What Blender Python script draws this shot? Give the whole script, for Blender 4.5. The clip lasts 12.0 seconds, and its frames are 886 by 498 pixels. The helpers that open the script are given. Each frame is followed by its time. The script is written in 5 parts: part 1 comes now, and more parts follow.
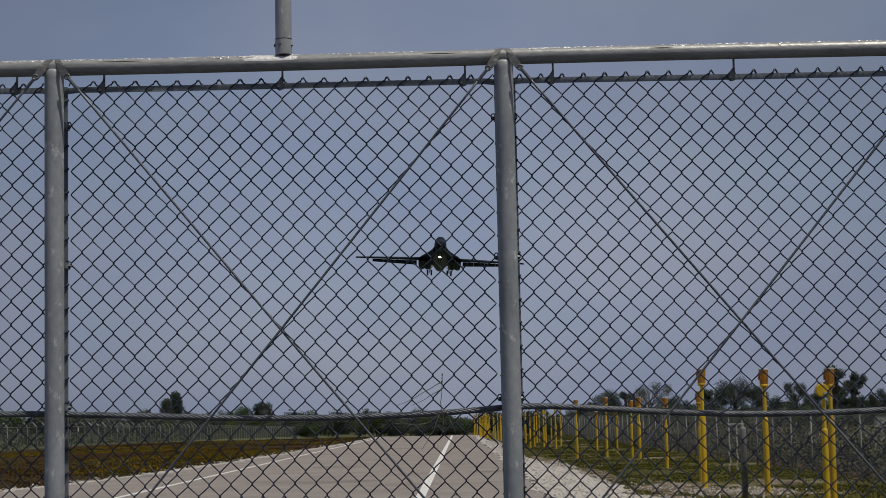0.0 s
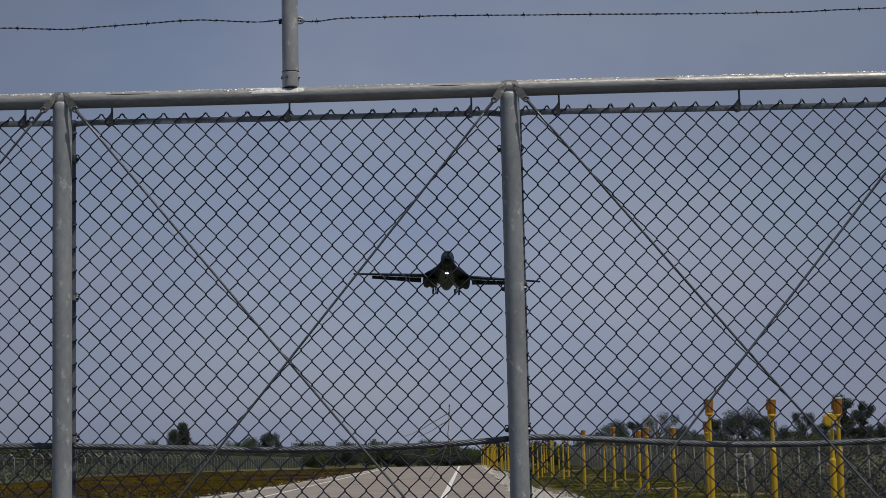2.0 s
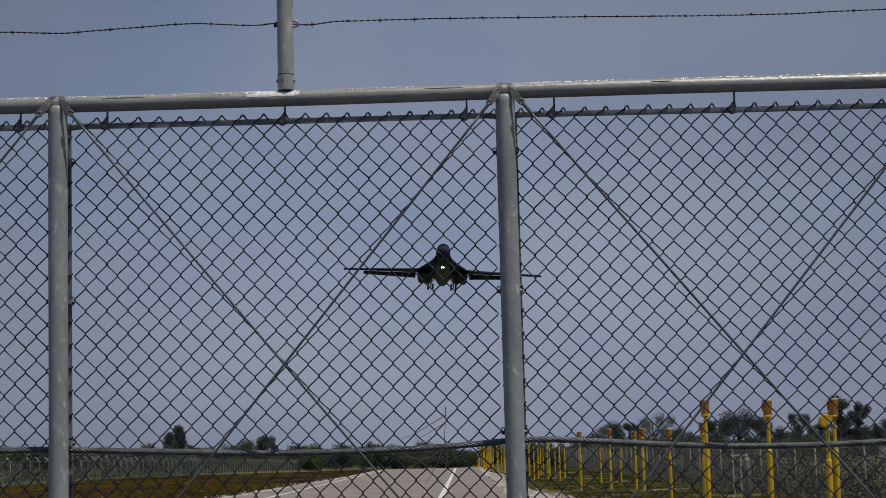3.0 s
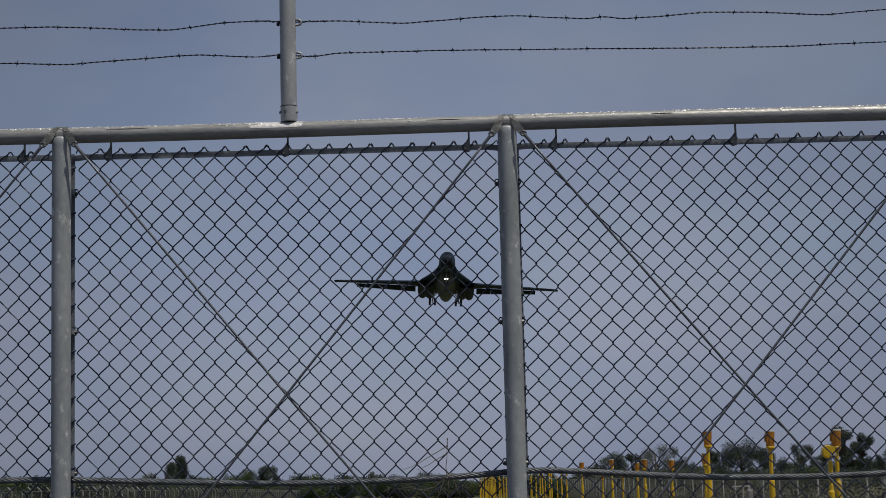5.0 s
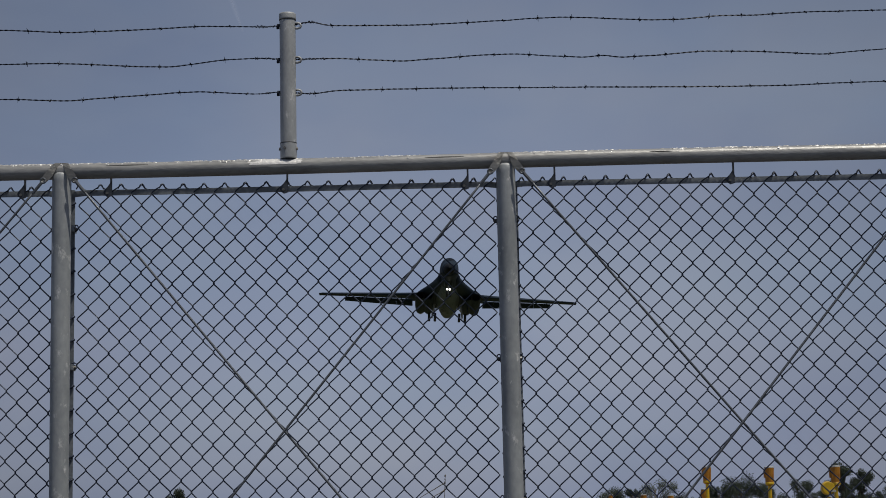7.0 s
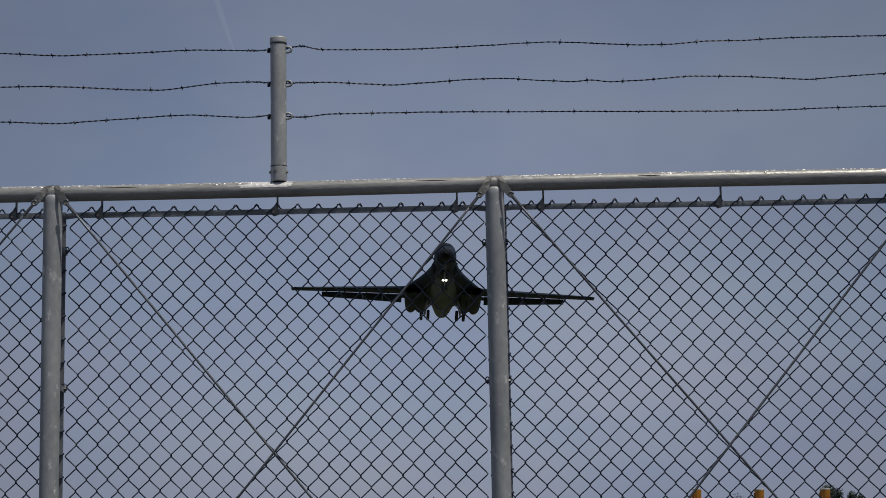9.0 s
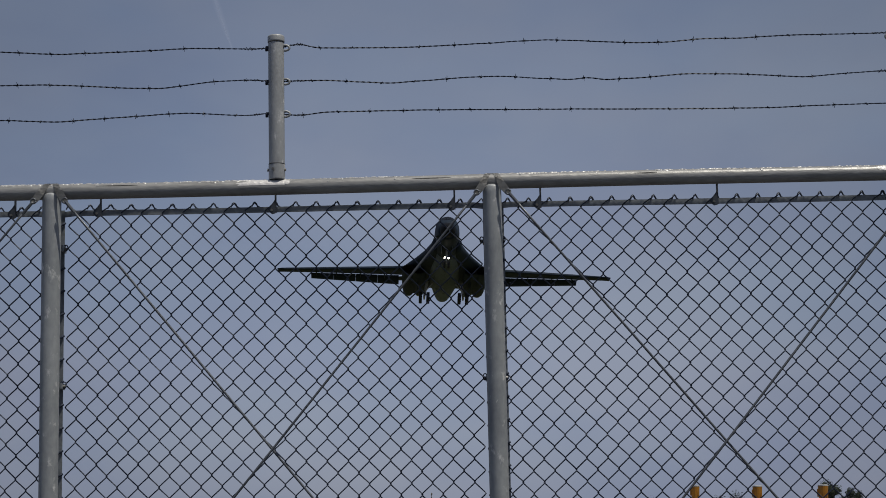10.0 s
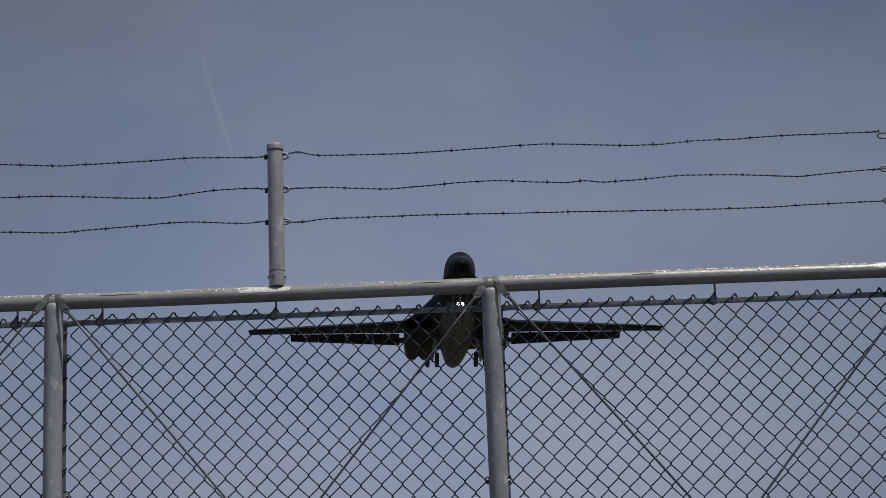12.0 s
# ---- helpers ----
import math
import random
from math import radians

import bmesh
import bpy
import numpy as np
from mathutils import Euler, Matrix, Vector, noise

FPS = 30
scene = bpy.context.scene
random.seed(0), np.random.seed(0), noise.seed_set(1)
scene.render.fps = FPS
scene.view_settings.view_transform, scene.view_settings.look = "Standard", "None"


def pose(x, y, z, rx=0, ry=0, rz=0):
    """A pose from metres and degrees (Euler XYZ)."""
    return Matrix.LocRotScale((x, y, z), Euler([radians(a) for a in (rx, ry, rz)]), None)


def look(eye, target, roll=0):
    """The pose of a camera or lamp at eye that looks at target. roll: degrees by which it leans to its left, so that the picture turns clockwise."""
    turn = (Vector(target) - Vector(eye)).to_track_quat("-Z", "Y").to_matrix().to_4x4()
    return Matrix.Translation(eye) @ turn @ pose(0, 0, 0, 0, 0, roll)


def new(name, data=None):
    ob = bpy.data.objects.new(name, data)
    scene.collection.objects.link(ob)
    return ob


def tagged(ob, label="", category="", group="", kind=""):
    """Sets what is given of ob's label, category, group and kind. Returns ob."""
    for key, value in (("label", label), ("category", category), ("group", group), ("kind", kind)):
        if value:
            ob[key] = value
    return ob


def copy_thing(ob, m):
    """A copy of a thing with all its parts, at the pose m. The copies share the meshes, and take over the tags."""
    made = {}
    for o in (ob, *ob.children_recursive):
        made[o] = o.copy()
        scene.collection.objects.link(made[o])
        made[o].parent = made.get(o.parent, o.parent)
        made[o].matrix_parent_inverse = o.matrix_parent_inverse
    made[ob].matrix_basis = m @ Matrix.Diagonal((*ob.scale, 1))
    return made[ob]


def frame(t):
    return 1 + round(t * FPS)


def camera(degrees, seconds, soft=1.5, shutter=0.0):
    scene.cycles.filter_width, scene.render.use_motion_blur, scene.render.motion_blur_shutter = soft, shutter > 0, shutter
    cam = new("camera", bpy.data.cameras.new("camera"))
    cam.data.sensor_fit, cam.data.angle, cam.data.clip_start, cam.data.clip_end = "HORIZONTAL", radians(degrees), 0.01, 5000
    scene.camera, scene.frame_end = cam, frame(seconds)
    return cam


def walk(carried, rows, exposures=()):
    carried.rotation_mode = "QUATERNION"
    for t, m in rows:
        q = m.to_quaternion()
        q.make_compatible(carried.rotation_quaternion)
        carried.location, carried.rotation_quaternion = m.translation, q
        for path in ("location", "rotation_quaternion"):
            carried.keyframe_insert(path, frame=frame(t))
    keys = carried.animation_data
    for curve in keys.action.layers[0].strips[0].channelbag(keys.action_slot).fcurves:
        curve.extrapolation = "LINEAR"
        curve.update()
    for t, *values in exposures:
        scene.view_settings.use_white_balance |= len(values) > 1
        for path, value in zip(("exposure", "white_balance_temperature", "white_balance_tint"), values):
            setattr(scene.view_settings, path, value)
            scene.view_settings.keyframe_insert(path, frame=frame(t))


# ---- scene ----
cam = camera(27.4, 12.0, soft=0.8)
PATH = [
    (0, (0.033, -6.548, 1.588), (0.037, -4.556, 1.775), -1.2),
    (0.5, (0.033, -6.552, 1.588), (0.036, -4.561, 1.783), -1.3),
    (1, (0.033, -6.556, 1.589), (0.035, -4.566, 1.789), -1.4),
    (1.5, (0.035, -6.557, 1.59), (0.035, -4.568, 1.8), -1.4),
    (2, (0.034, -6.563, 1.591), (0.031, -4.575, 1.811), -1.3),
    (2.5, (0.035, -6.566, 1.591), (0.033, -4.579, 1.815), -1.4),
    (3, (0.033, -6.567, 1.593), (0.035, -4.58, 1.815), -1.5),
    (5, (0.035, -6.585, 1.594), (0.035, -4.601, 1.849), -1.4),
    (5.5, (0.034, -6.591, 1.593), (0.034, -4.606, 1.843), -1.4),
    (6, (0.035, -6.587, 1.592), (0.039, -4.603, 1.848), -1.4),
    (6.5, (0.038, -6.595, 1.596), (0.04, -4.614, 1.866), -1.4),
    (7, (0.04, -6.606, 1.602), (0.041, -4.627, 1.894), -1.2),
    (7.2, (0.047, -6.618, 1.601), (0.045, -4.641, 1.907), -1.2),
    (9, (0.048, -6.644, 1.602), (0.059, -4.669, 1.917), -1.1),
    (9.5, (0.051, -6.656, 1.603), (0.06, -4.684, 1.933), -1.2),
    (10, (0.05, -6.669, 1.598), (0.063, -4.694, 1.91), -1.2),
    (10.5, (0.053, -6.673, 1.598), (0.067, -4.698, 1.919), -1.6),
    (11, (0.048, -6.68, 1.599), (0.066, -4.709, 1.942), -1.9),
    (11.5, (0.047, -6.692, 1.599), (0.057, -4.73, 1.987), -1.9),
    (12, (0.059, -6.712, 1.606), (0.073, -4.757, 2.026), -2.1),
]
walk(cam, [(t, look(eye, target, roll)) for t, eye, target, roll in PATH])

# ---- world, sun, exposure ----
SUN = Vector((0.30, -0.24, 0.92)).normalized()
world = bpy.data.worlds.new("sky")
scene.world = world
world.use_nodes = True
wn = world.node_tree.nodes
wl = world.node_tree.links
wn.clear()
w_out = wn.new("ShaderNodeOutputWorld")
w_bg = wn.new("ShaderNodeBackground")
w_sky = wn.new("ShaderNodeTexSky")
w_sky.sky_type = "NISHITA"
w_sky.sun_disc = False
w_sky.sun_elevation = math.asin(SUN.z)
w_sky.sun_rotation = math.atan2(SUN.x, SUN.y)
w_sky.air_density = 1.0
w_sky.dust_density = 1.5
w_dim = wn.new("ShaderNodeMixRGB")
w_dim.blend_type = "MULTIPLY"
w_dim.inputs[0].default_value = 1.0
w_dim.inputs[2].default_value = (0.09, 0.09, 0.09, 1)
w_veil = wn.new("ShaderNodeMixRGB")
w_veil.inputs[2].default_value = (0.226, 0.257, 0.360, 1)
w_co = wn.new("ShaderNodeTexCoord")
w_map = wn.new("ShaderNodeMapping")
w_map.inputs["Scale"].default_value = (1.6, 1.6, 4.5)
w_map.inputs["Location"].default_value = (0.35, 0.1, 0.2)
w_noise = wn.new("ShaderNodeTexNoise")
w_noise.inputs["Scale"].default_value = 2.2
w_noise.inputs["Detail"].default_value = 5.0
w_noise.inputs["Roughness"].default_value = 0.5
w_ramp = wn.new("ShaderNodeMapRange")
w_ramp.inputs["From Min"].default_value = 0.34
w_ramp.inputs["From Max"].default_value = 0.68
w_ramp.inputs["To Min"].default_value = 0.72
w_ramp.inputs["To Max"].default_value = 0.97
wl.new(w_co.outputs["Generated"], w_map.inputs["Vector"])
wl.new(w_map.outputs["Vector"], w_noise.inputs["Vector"])
wl.new(w_noise.outputs["Fac"], w_ramp.inputs["Value"])
wl.new(w_sky.outputs["Color"], w_dim.inputs[1])
wl.new(w_dim.outputs["Color"], w_veil.inputs[1])
wl.new(w_ramp.outputs["Result"], w_veil.inputs[0])
w_tint = wn.new("ShaderNodeMixRGB")
w_tint.inputs[1].default_value = (0.192, 0.233, 0.354, 1)
w_tint.inputs[2].default_value = (0.254, 0.281, 0.371, 1)
w_noise2 = wn.new("ShaderNodeTexNoise")
w_noise2.inputs["Scale"].default_value = 5.5
w_noise2.inputs["Detail"].default_value = 4.0
w_map2 = wn.new("ShaderNodeMapping")
w_map2.inputs["Scale"].default_value = (1.0, 1.0, 1.7)
w_map2.inputs["Location"].default_value = (2.3, 0.4, 1.1)
w_ramp2 = wn.new("ShaderNodeMapRange")
w_ramp2.inputs["From Min"].default_value = 0.36
w_ramp2.inputs["From Max"].default_value = 0.64
wl.new(w_co.outputs["Generated"], w_map2.inputs["Vector"])
wl.new(w_map2.outputs["Vector"], w_noise2.inputs["Vector"])
wl.new(w_noise2.outputs["Fac"], w_ramp2.inputs["Value"])
wl.new(w_ramp2.outputs["Result"], w_tint.inputs[0])
w_sep = wn.new("ShaderNodeSeparateXYZ")
w_high = wn.new("ShaderNodeMapRange")
w_high.inputs["From Min"].default_value = 0.10
w_high.inputs["From Max"].default_value = 0.36
w_high.inputs["To Min"].default_value = 1.0
w_high.inputs["To Max"].default_value = 0.56
w_deep = wn.new("ShaderNodeMixRGB")
w_deep.blend_type = "MULTIPLY"
w_deep.inputs[0].default_value = 1.0
wl.new(w_co.outputs["Generated"], w_sep.inputs["Vector"])
wl.new(w_sep.outputs["Z"], w_high.inputs["Value"])
wl.new(w_tint.outputs["Color"], w_deep.inputs[1])
wl.new(w_high.outputs["Result"], w_deep.inputs[2])
# the sky is brightest straight ahead; lens edge darkening is painted into both sides
w_abs = wn.new("ShaderNodeMath")
w_abs.operation = "ABSOLUTE"
w_side = wn.new("ShaderNodeMapRange")
w_side.interpolation_type = "SMOOTHSTEP"
w_side.inputs["From Min"].default_value = 0.05
w_side.inputs["From Max"].default_value = 0.27
w_side.inputs["To Min"].default_value = 1.06
w_side.inputs["To Max"].default_value = 0.84
w_edge = wn.new("ShaderNodeMixRGB")
w_edge.blend_type = "MULTIPLY"
w_edge.inputs[0].default_value = 1.0
wl.new(w_sep.outputs["X"], w_abs.inputs[0])
wl.new(w_abs.outputs[0], w_side.inputs["Value"])
wl.new(w_deep.outputs["Color"], w_edge.inputs[1])
wl.new(w_side.outputs["Result"], w_edge.inputs[2])
wl.new(w_edge.outputs["Color"], w_veil.inputs[2])
wl.new(w_veil.outputs["Color"], w_bg.inputs["Color"])
wl.new(w_bg.outputs["Background"], w_out.inputs["Surface"])

sun = new("sun", bpy.data.lights.new("sun", "SUN"))
sun.data.energy = 2.9
sun.data.angle = radians(0.6)
sun.data.color = (1.0, 0.93, 0.81)
sun.matrix_world = look(SUN * 50, (0, 0, 0))


# ---- materials ----
def material(name, dark, light, scale=8.0, rough=0.6, metal=0.0, bump=0.0, bump_scale=60.0, fine=0.35,
             stain=None, stain_scale=1.5, stain_cut=0.6, by_object=0.0, by_island=0.0, stretch=(1, 1, 1), spec=0.5):
    """Two scales of noise between two colours, an optional third stain colour, fine relief."""
    m = bpy.data.materials.new(name)
    m.use_nodes = True
    n, l = m.node_tree.nodes, m.node_tree.links
    b = n["Principled BSDF"]
    co = n.new("ShaderNodeTexCoord")
    mp = n.new("ShaderNodeMapping")
    mp.inputs["Scale"].default_value = stretch
    l.new(co.outputs["Object"], mp.inputs["Vector"])
    big, small = n.new("ShaderNodeTexNoise"), n.new("ShaderNodeTexNoise")
    big.inputs["Scale"].default_value = scale
    big.inputs["Detail"].default_value = 6
    small.inputs["Scale"].default_value = scale * 9
    small.inputs["Detail"].default_value = 3
    for x in (big, small):
        l.new(mp.outputs["Vector"], x.inputs["Vector"])
    mixf = n.new("ShaderNodeMix")
    mixf.inputs["Factor"].default_value = fine
    l.new(big.outputs["Fac"], mixf.inputs["A"])
    l.new(small.outputs["Fac"], mixf.inputs["B"])
    fac = mixf.outputs["Result"]
    rng = n.new("ShaderNodeMapRange")
    rng.inputs["From Min"].default_value = 0.32
    rng.inputs["From Max"].default_value = 0.68
    l.new(fac, rng.inputs["Value"])
    fac = rng.outputs["Result"]
    col = n.new("ShaderNodeMixRGB")
    col.inputs[1].default_value = (*dark, 1)
    col.inputs[2].default_value = (*light, 1)
    l.new(fac, col.inputs[0])
    out = col.outputs["Color"]
    if stain:
        sn = n.new("ShaderNodeTexNoise")
        sn.inputs["Scale"].default_value = stain_scale
        sn.inputs["Detail"].default_value = 7
        sn.inputs["Roughness"].default_value = 0.65
        l.new(mp.outputs["Vector"], sn.inputs["Vector"])
        sr = n.new("ShaderNodeMapRange")
        sr.inputs["From Min"].default_value = stain_cut - 0.06
        sr.inputs["From Max"].default_value = stain_cut + 0.06
        l.new(sn.outputs["Fac"], sr.inputs["Value"])
        sm = n.new("ShaderNodeMixRGB")
        sm.inputs[2].default_value = (*stain, 1)
        l.new(out, sm.inputs[1])
        l.new(sr.outputs["Result"], sm.inputs[0])
        out = sm.outputs["Color"]
    for amount, node, sock in ((by_object, "ShaderNodeObjectInfo", "Random"), (by_island, "ShaderNodeNewGeometry", "Random Per Island")):
        if amount:
            o = n.new(node)
            r = n.new("ShaderNodeMapRange")
            r.inputs["To Min"].default_value = 1 - amount
            r.inputs["To Max"].default_value = 1 + amount
            l.new(o.outputs[sock], r.inputs["Value"])
            h = n.new("ShaderNodeHueSaturation")
            l.new(out, h.inputs["Color"])
            l.new(r.outputs["Result"], h.inputs["Value"])
            out = h.outputs["Color"]
    l.new(out, b.inputs["Base Color"])
    rr = n.new("ShaderNodeMapRange")
    rr.inputs["To Min"].default_value = max(0.05, rough - 0.1)
    rr.inputs["To Max"].default_value = min(1.0, rough + 0.1)
    l.new(small.outputs["Fac"], rr.inputs["Value"])
    l.new(rr.outputs["Result"], b.inputs["Roughness"])
    b.inputs["Metallic"].default_value = metal
    b.inputs["Specular IOR Level"].default_value = spec
    if bump:
        bn = n.new("ShaderNodeTexNoise")
        bn.inputs["Scale"].default_value = bump_scale
        bn.inputs["Detail"].default_value = 4
        l.new(mp.outputs["Vector"], bn.inputs["Vector"])
        bp = n.new("ShaderNodeBump")
        bp.inputs["Strength"].default_value = bump
        bp.inputs["Distance"].default_value = 0.02
        l.new(bn.outputs["Fac"], bp.inputs["Height"])
        l.new(bp.outputs["Normal"], b.inputs["Normal"])
    return m


def glow(name, colour, strength):
    m = bpy.data.materials.new(name)
    m.use_nodes = True
    b = m.node_tree.nodes["Principled BSDF"]
    b.inputs["Emission Color"].default_value = (*colour, 1)
    b.inputs["Emission Strength"].default_value = strength
    return m


GALV = material("weathered_galvanised_steel", (0.235, 0.255, 0.272), (0.40, 0.425, 0.442), 6, 0.5, 0.15, 0.08, 120,
                stain=(0.70, 0.71, 0.71), stain_scale=26, stain_cut=0.645, stretch=(1, 1, 0.6))
TAB = material("dark_steel_tab", (0.035, 0.043, 0.058), (0.075, 0.088, 0.112), 12, 0.5, 0.4, 0.1, 80)
GALV_STUB = material("dull_galvanised_steel", (0.29, 0.305, 0.32), (0.43, 0.45, 0.465), 14, 0.5, 0.15, 0.06, 120,
                     stain=(0.76, 0.77, 0.77), stain_scale=30, stain_cut=0.65, stretch=(1, 1, 0.55))
GALV_RAIL = material("bright_galvanised_steel", (0.215, 0.22, 0.222), (0.40, 0.405, 0.402), 11, 0.38, 0.15, 0.09, 120,
                     stain=(0.14, 0.137, 0.130), stain_scale=7, stain_cut=0.65, stretch=(0.3, 1, 1))
WELD = material("zinc_spray_paint", (0.60, 0.60, 0.60), (0.80, 0.80, 0.80), 22, 0.4, 0.1, 0.2, 80)
BAR = material("dull_steel_bar", (0.13, 0.148, 0.170), (0.24, 0.266, 0.296), 9, 0.5, 0.25, 0.1, 80)
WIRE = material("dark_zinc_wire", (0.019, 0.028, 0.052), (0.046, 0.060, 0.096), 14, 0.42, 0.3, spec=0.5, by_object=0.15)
ROD = material("brace_rod_steel", (0.075, 0.085, 0.102), (0.17, 0.186, 0.208), 10, 0.4, 0.35, 0.1, 120)
ROPE = material("greasy_wire_rope", (0.045, 0.052, 0.062), (0.185, 0.202, 0.225), 25, 0.45, 0.4, 0.15, 200, by_object=0.12)
BARB = material("barbed_wire_steel", (0.007, 0.012, 0.026), (0.022, 0.030, 0.052), 20, 0.5, 0.2, spec=0.35)
# pale enough to stand in for the sunlit highlight on the rail top
SPATTER_LIGHT = material("pale_zinc_spatter", (0.45, 0.45, 0.45), (0.74, 0.74, 0.73), 40, 0.4, 0.3, 0.2, 90, by_island=0.25)
SEAM = material("black_seam_dirt", (0.012, 0.012, 0.013), (0.03, 0.029, 0.028), 30, 0.8)
# for the added ground strip; dark to hold bounce off the gate
ADDED_GROUND = material("dark_gate_tarmac", (0.036, 0.036, 0.037), (0.062, 0.061, 0.060), 0.6, 0.9, 0, 0.5, 40, 0.45,
                 stain=(0.085, 0.08, 0.072), stain_scale=0.4, stain_cut=0.66)
SIGN = material("white_sign_plate", (0.62, 0.62, 0.60), (0.78, 0.78, 0.76), 5, 0.5)
BOLT = material("bolt_steel", (0.10, 0.10, 0.10), (0.22, 0.22, 0.215), 30, 0.45, 0.6)
TWIG = material("dry_twig", (0.085, 0.074, 0.062), (0.19, 0.168, 0.14), 15, 0.9)
ASPHALT = material("worn_asphalt", (0.200, 0.178, 0.164), (0.30, 0.270, 0.250), 0.5, 0.9, 0, 0.5, 45, 0.45,
                   stain=(0.16, 0.148, 0.14), stain_scale=0.16, stain_cut=0.62, spec=0.2)
PAINT = material("worn_white_road_paint", (0.55, 0.55, 0.53), (0.78, 0.78, 0.75), 3, 0.75, 0, 0.2, 50,
                 stain=(0.3, 0.29, 0.28), stain_scale=2.5, stain_cut=0.7)
EARTH = material("dry_meadow_earth", (0.018, 0.010, 0.004), (0.054, 0.027, 0.009), 0.22, 0.95, 0, 0.8, 12, 0.4,
                 stain=(0.038, 0.033, 0.008), stain_scale=0.07, stain_cut=0.52, spec=0.06)
GRAVEL = material("white_limestone_gravel", (0.30, 0.28, 0.25), (0.54, 0.515, 0.475), 3.5, 0.9, 0, 1.0, 22, 0.6,
                  stain=(0.2, 0.18, 0.13), stain_scale=0.7, stain_cut=0.63)
STONE = material("limestone_chips", (0.32, 0.30, 0.27), (0.58, 0.555, 0.515), 4, 0.9, by_island=0.3)
STRAW = material("dry_grass", (0.022, 0.013, 0.005), (0.060, 0.034, 0.011), 0.3, 0.95, by_island=0.4, spec=0.08)
GREENGRASS = material("green_grass", (0.042, 0.048, 0.009), (0.115, 0.112, 0.022), 0.3, 0.95, by_island=0.3, spec=0.08)
FLOWER = material("yellow_flowers", (0.15, 0.090, 0.006), (0.33, 0.215, 0.010), 2, 0.9, by_island=0.3, spec=0.1)
SEED = material("pale_seed_heads", (0.3, 0.28, 0.24), (0.5, 0.48, 0.42), 2, 0.9, by_island=0.3)
LEAF = material("dark_leaves", (0.046, 0.060, 0.046), (0.090, 0.108, 0.078), 0.4, 0.85, by_island=0.12, by_object=0.12, spec=0.2)
LEAF_PALE = material("grey_green_leaves", (0.080, 0.096, 0.082), (0.15, 0.168, 0.136), 0.4, 0.85, by_island=0.22, spec=0.2)
LEAF_BUSH = material("green_shrub_leaves", (0.046, 0.070, 0.026), (0.094, 0.128, 0.049), 0.3, 0.85, by_island=0.12, by_object=0.15, spec=0.2)
LEAF_FIELD = material("pale_field_scrub", (0.052, 0.066, 0.045), (0.108, 0.126, 0.086), 0.12, 0.9, by_island=0.25, spec=0.15)
FIELD = material("dull_green_field", (0.055, 0.064, 0.030), (0.120, 0.126, 0.066), 0.05, 0.95, 0, 0.6, 8, 0.4,
                 stain=(0.11, 0.095, 0.055), stain_scale=0.03, stain_cut=0.6, spec=0.06)
BRUSH = material("grey_brush", (0.040, 0.044, 0.032), (0.096, 0.100, 0.074), 0.3, 0.95, by_island=0.4, spec=0.1)
BARK = material("bark", (0.05, 0.04, 0.03), (0.13, 0.11, 0.085), 4, 0.95, 0, 0.6, 20)
YELLOW = material("yellow_mast_paint", (0.50, 0.31, 0.006), (0.66, 0.44, 0.012), 2.5, 0.5, 0, 0.1, 40,
                  stain=(0.4, 0.22, 0.02), stain_scale=6, stain_cut=0.72, by_object=0.1)
ORANGE = material("orange_lamp_housing", (0.30, 0.12, 0.008), (0.46, 0.20, 0.012), 6, 0.5, 0, 0.1, 50)
FENCE_POST = material("old_fence_galvanising", (0.10, 0.10, 0.10), (0.20, 0.20, 0.195), 3, 0.6, 0.2, by_object=0.15)
FENCE_WIRE = material("fence_fabric_wire", (0.10, 0.105, 0.10), (0.18, 0.185, 0.175), 3, 0.6, 0.1)
POST_PALE = material("pale_fence_post", (0.28, 0.285, 0.28), (0.44, 0.445, 0.435), 3, 0.6, 0.2, by_object=0.2)
SLAT = material("grey_fence_post", (0.13, 0.135, 0.14), (0.24, 0.245, 0.245), 2, 0.7, 0, by_object=0.3)
CONCRETE = material("concrete", (0.12, 0.11, 0.095), (0.22, 0.205, 0.18), 3, 0.9, 0, 0.3, 40)
# one aircraft grey; its shaded look is put into this near-black tone
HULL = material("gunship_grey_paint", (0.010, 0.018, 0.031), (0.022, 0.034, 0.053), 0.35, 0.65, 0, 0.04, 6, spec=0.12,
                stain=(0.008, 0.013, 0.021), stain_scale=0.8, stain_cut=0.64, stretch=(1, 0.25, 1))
# paler copy of the hull grey: the lit belly put into colour
HULL_LIT = material("faded_grey_paint", (0.110, 0.132, 0.150), (0.190, 0.215, 0.232), 0.5, 0.7, 0, 0.04, 6, spec=0.12,
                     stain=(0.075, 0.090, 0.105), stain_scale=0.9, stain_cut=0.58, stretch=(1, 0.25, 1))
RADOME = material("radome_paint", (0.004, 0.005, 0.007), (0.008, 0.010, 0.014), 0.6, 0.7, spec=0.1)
DUCT = material("intake_duct", (0.008, 0.008, 0.009), (0.016, 0.016, 0.017), 2, 0.7)
GLASS = material("cockpit_glass", (0.006, 0.008, 0.011), (0.012, 0.014, 0.018), 1, 0.3, spec=0.35)
GEAR = material("white_gear_paint", (0.35, 0.35, 0.34), (0.55, 0.55, 0.53), 5, 0.5)
RUBBER = material("tyre_rubber", (0.012, 0.012, 0.012), (0.025, 0.025, 0.025), 8, 0.85)
NOZZLE = material("burnt_nozzle_metal", (0.05, 0.045, 0.04), (0.13, 0.115, 0.10), 4, 0.4, 0.8)
LAMP = glow("landing_light", (1.0, 0.93, 0.80), 9.0)


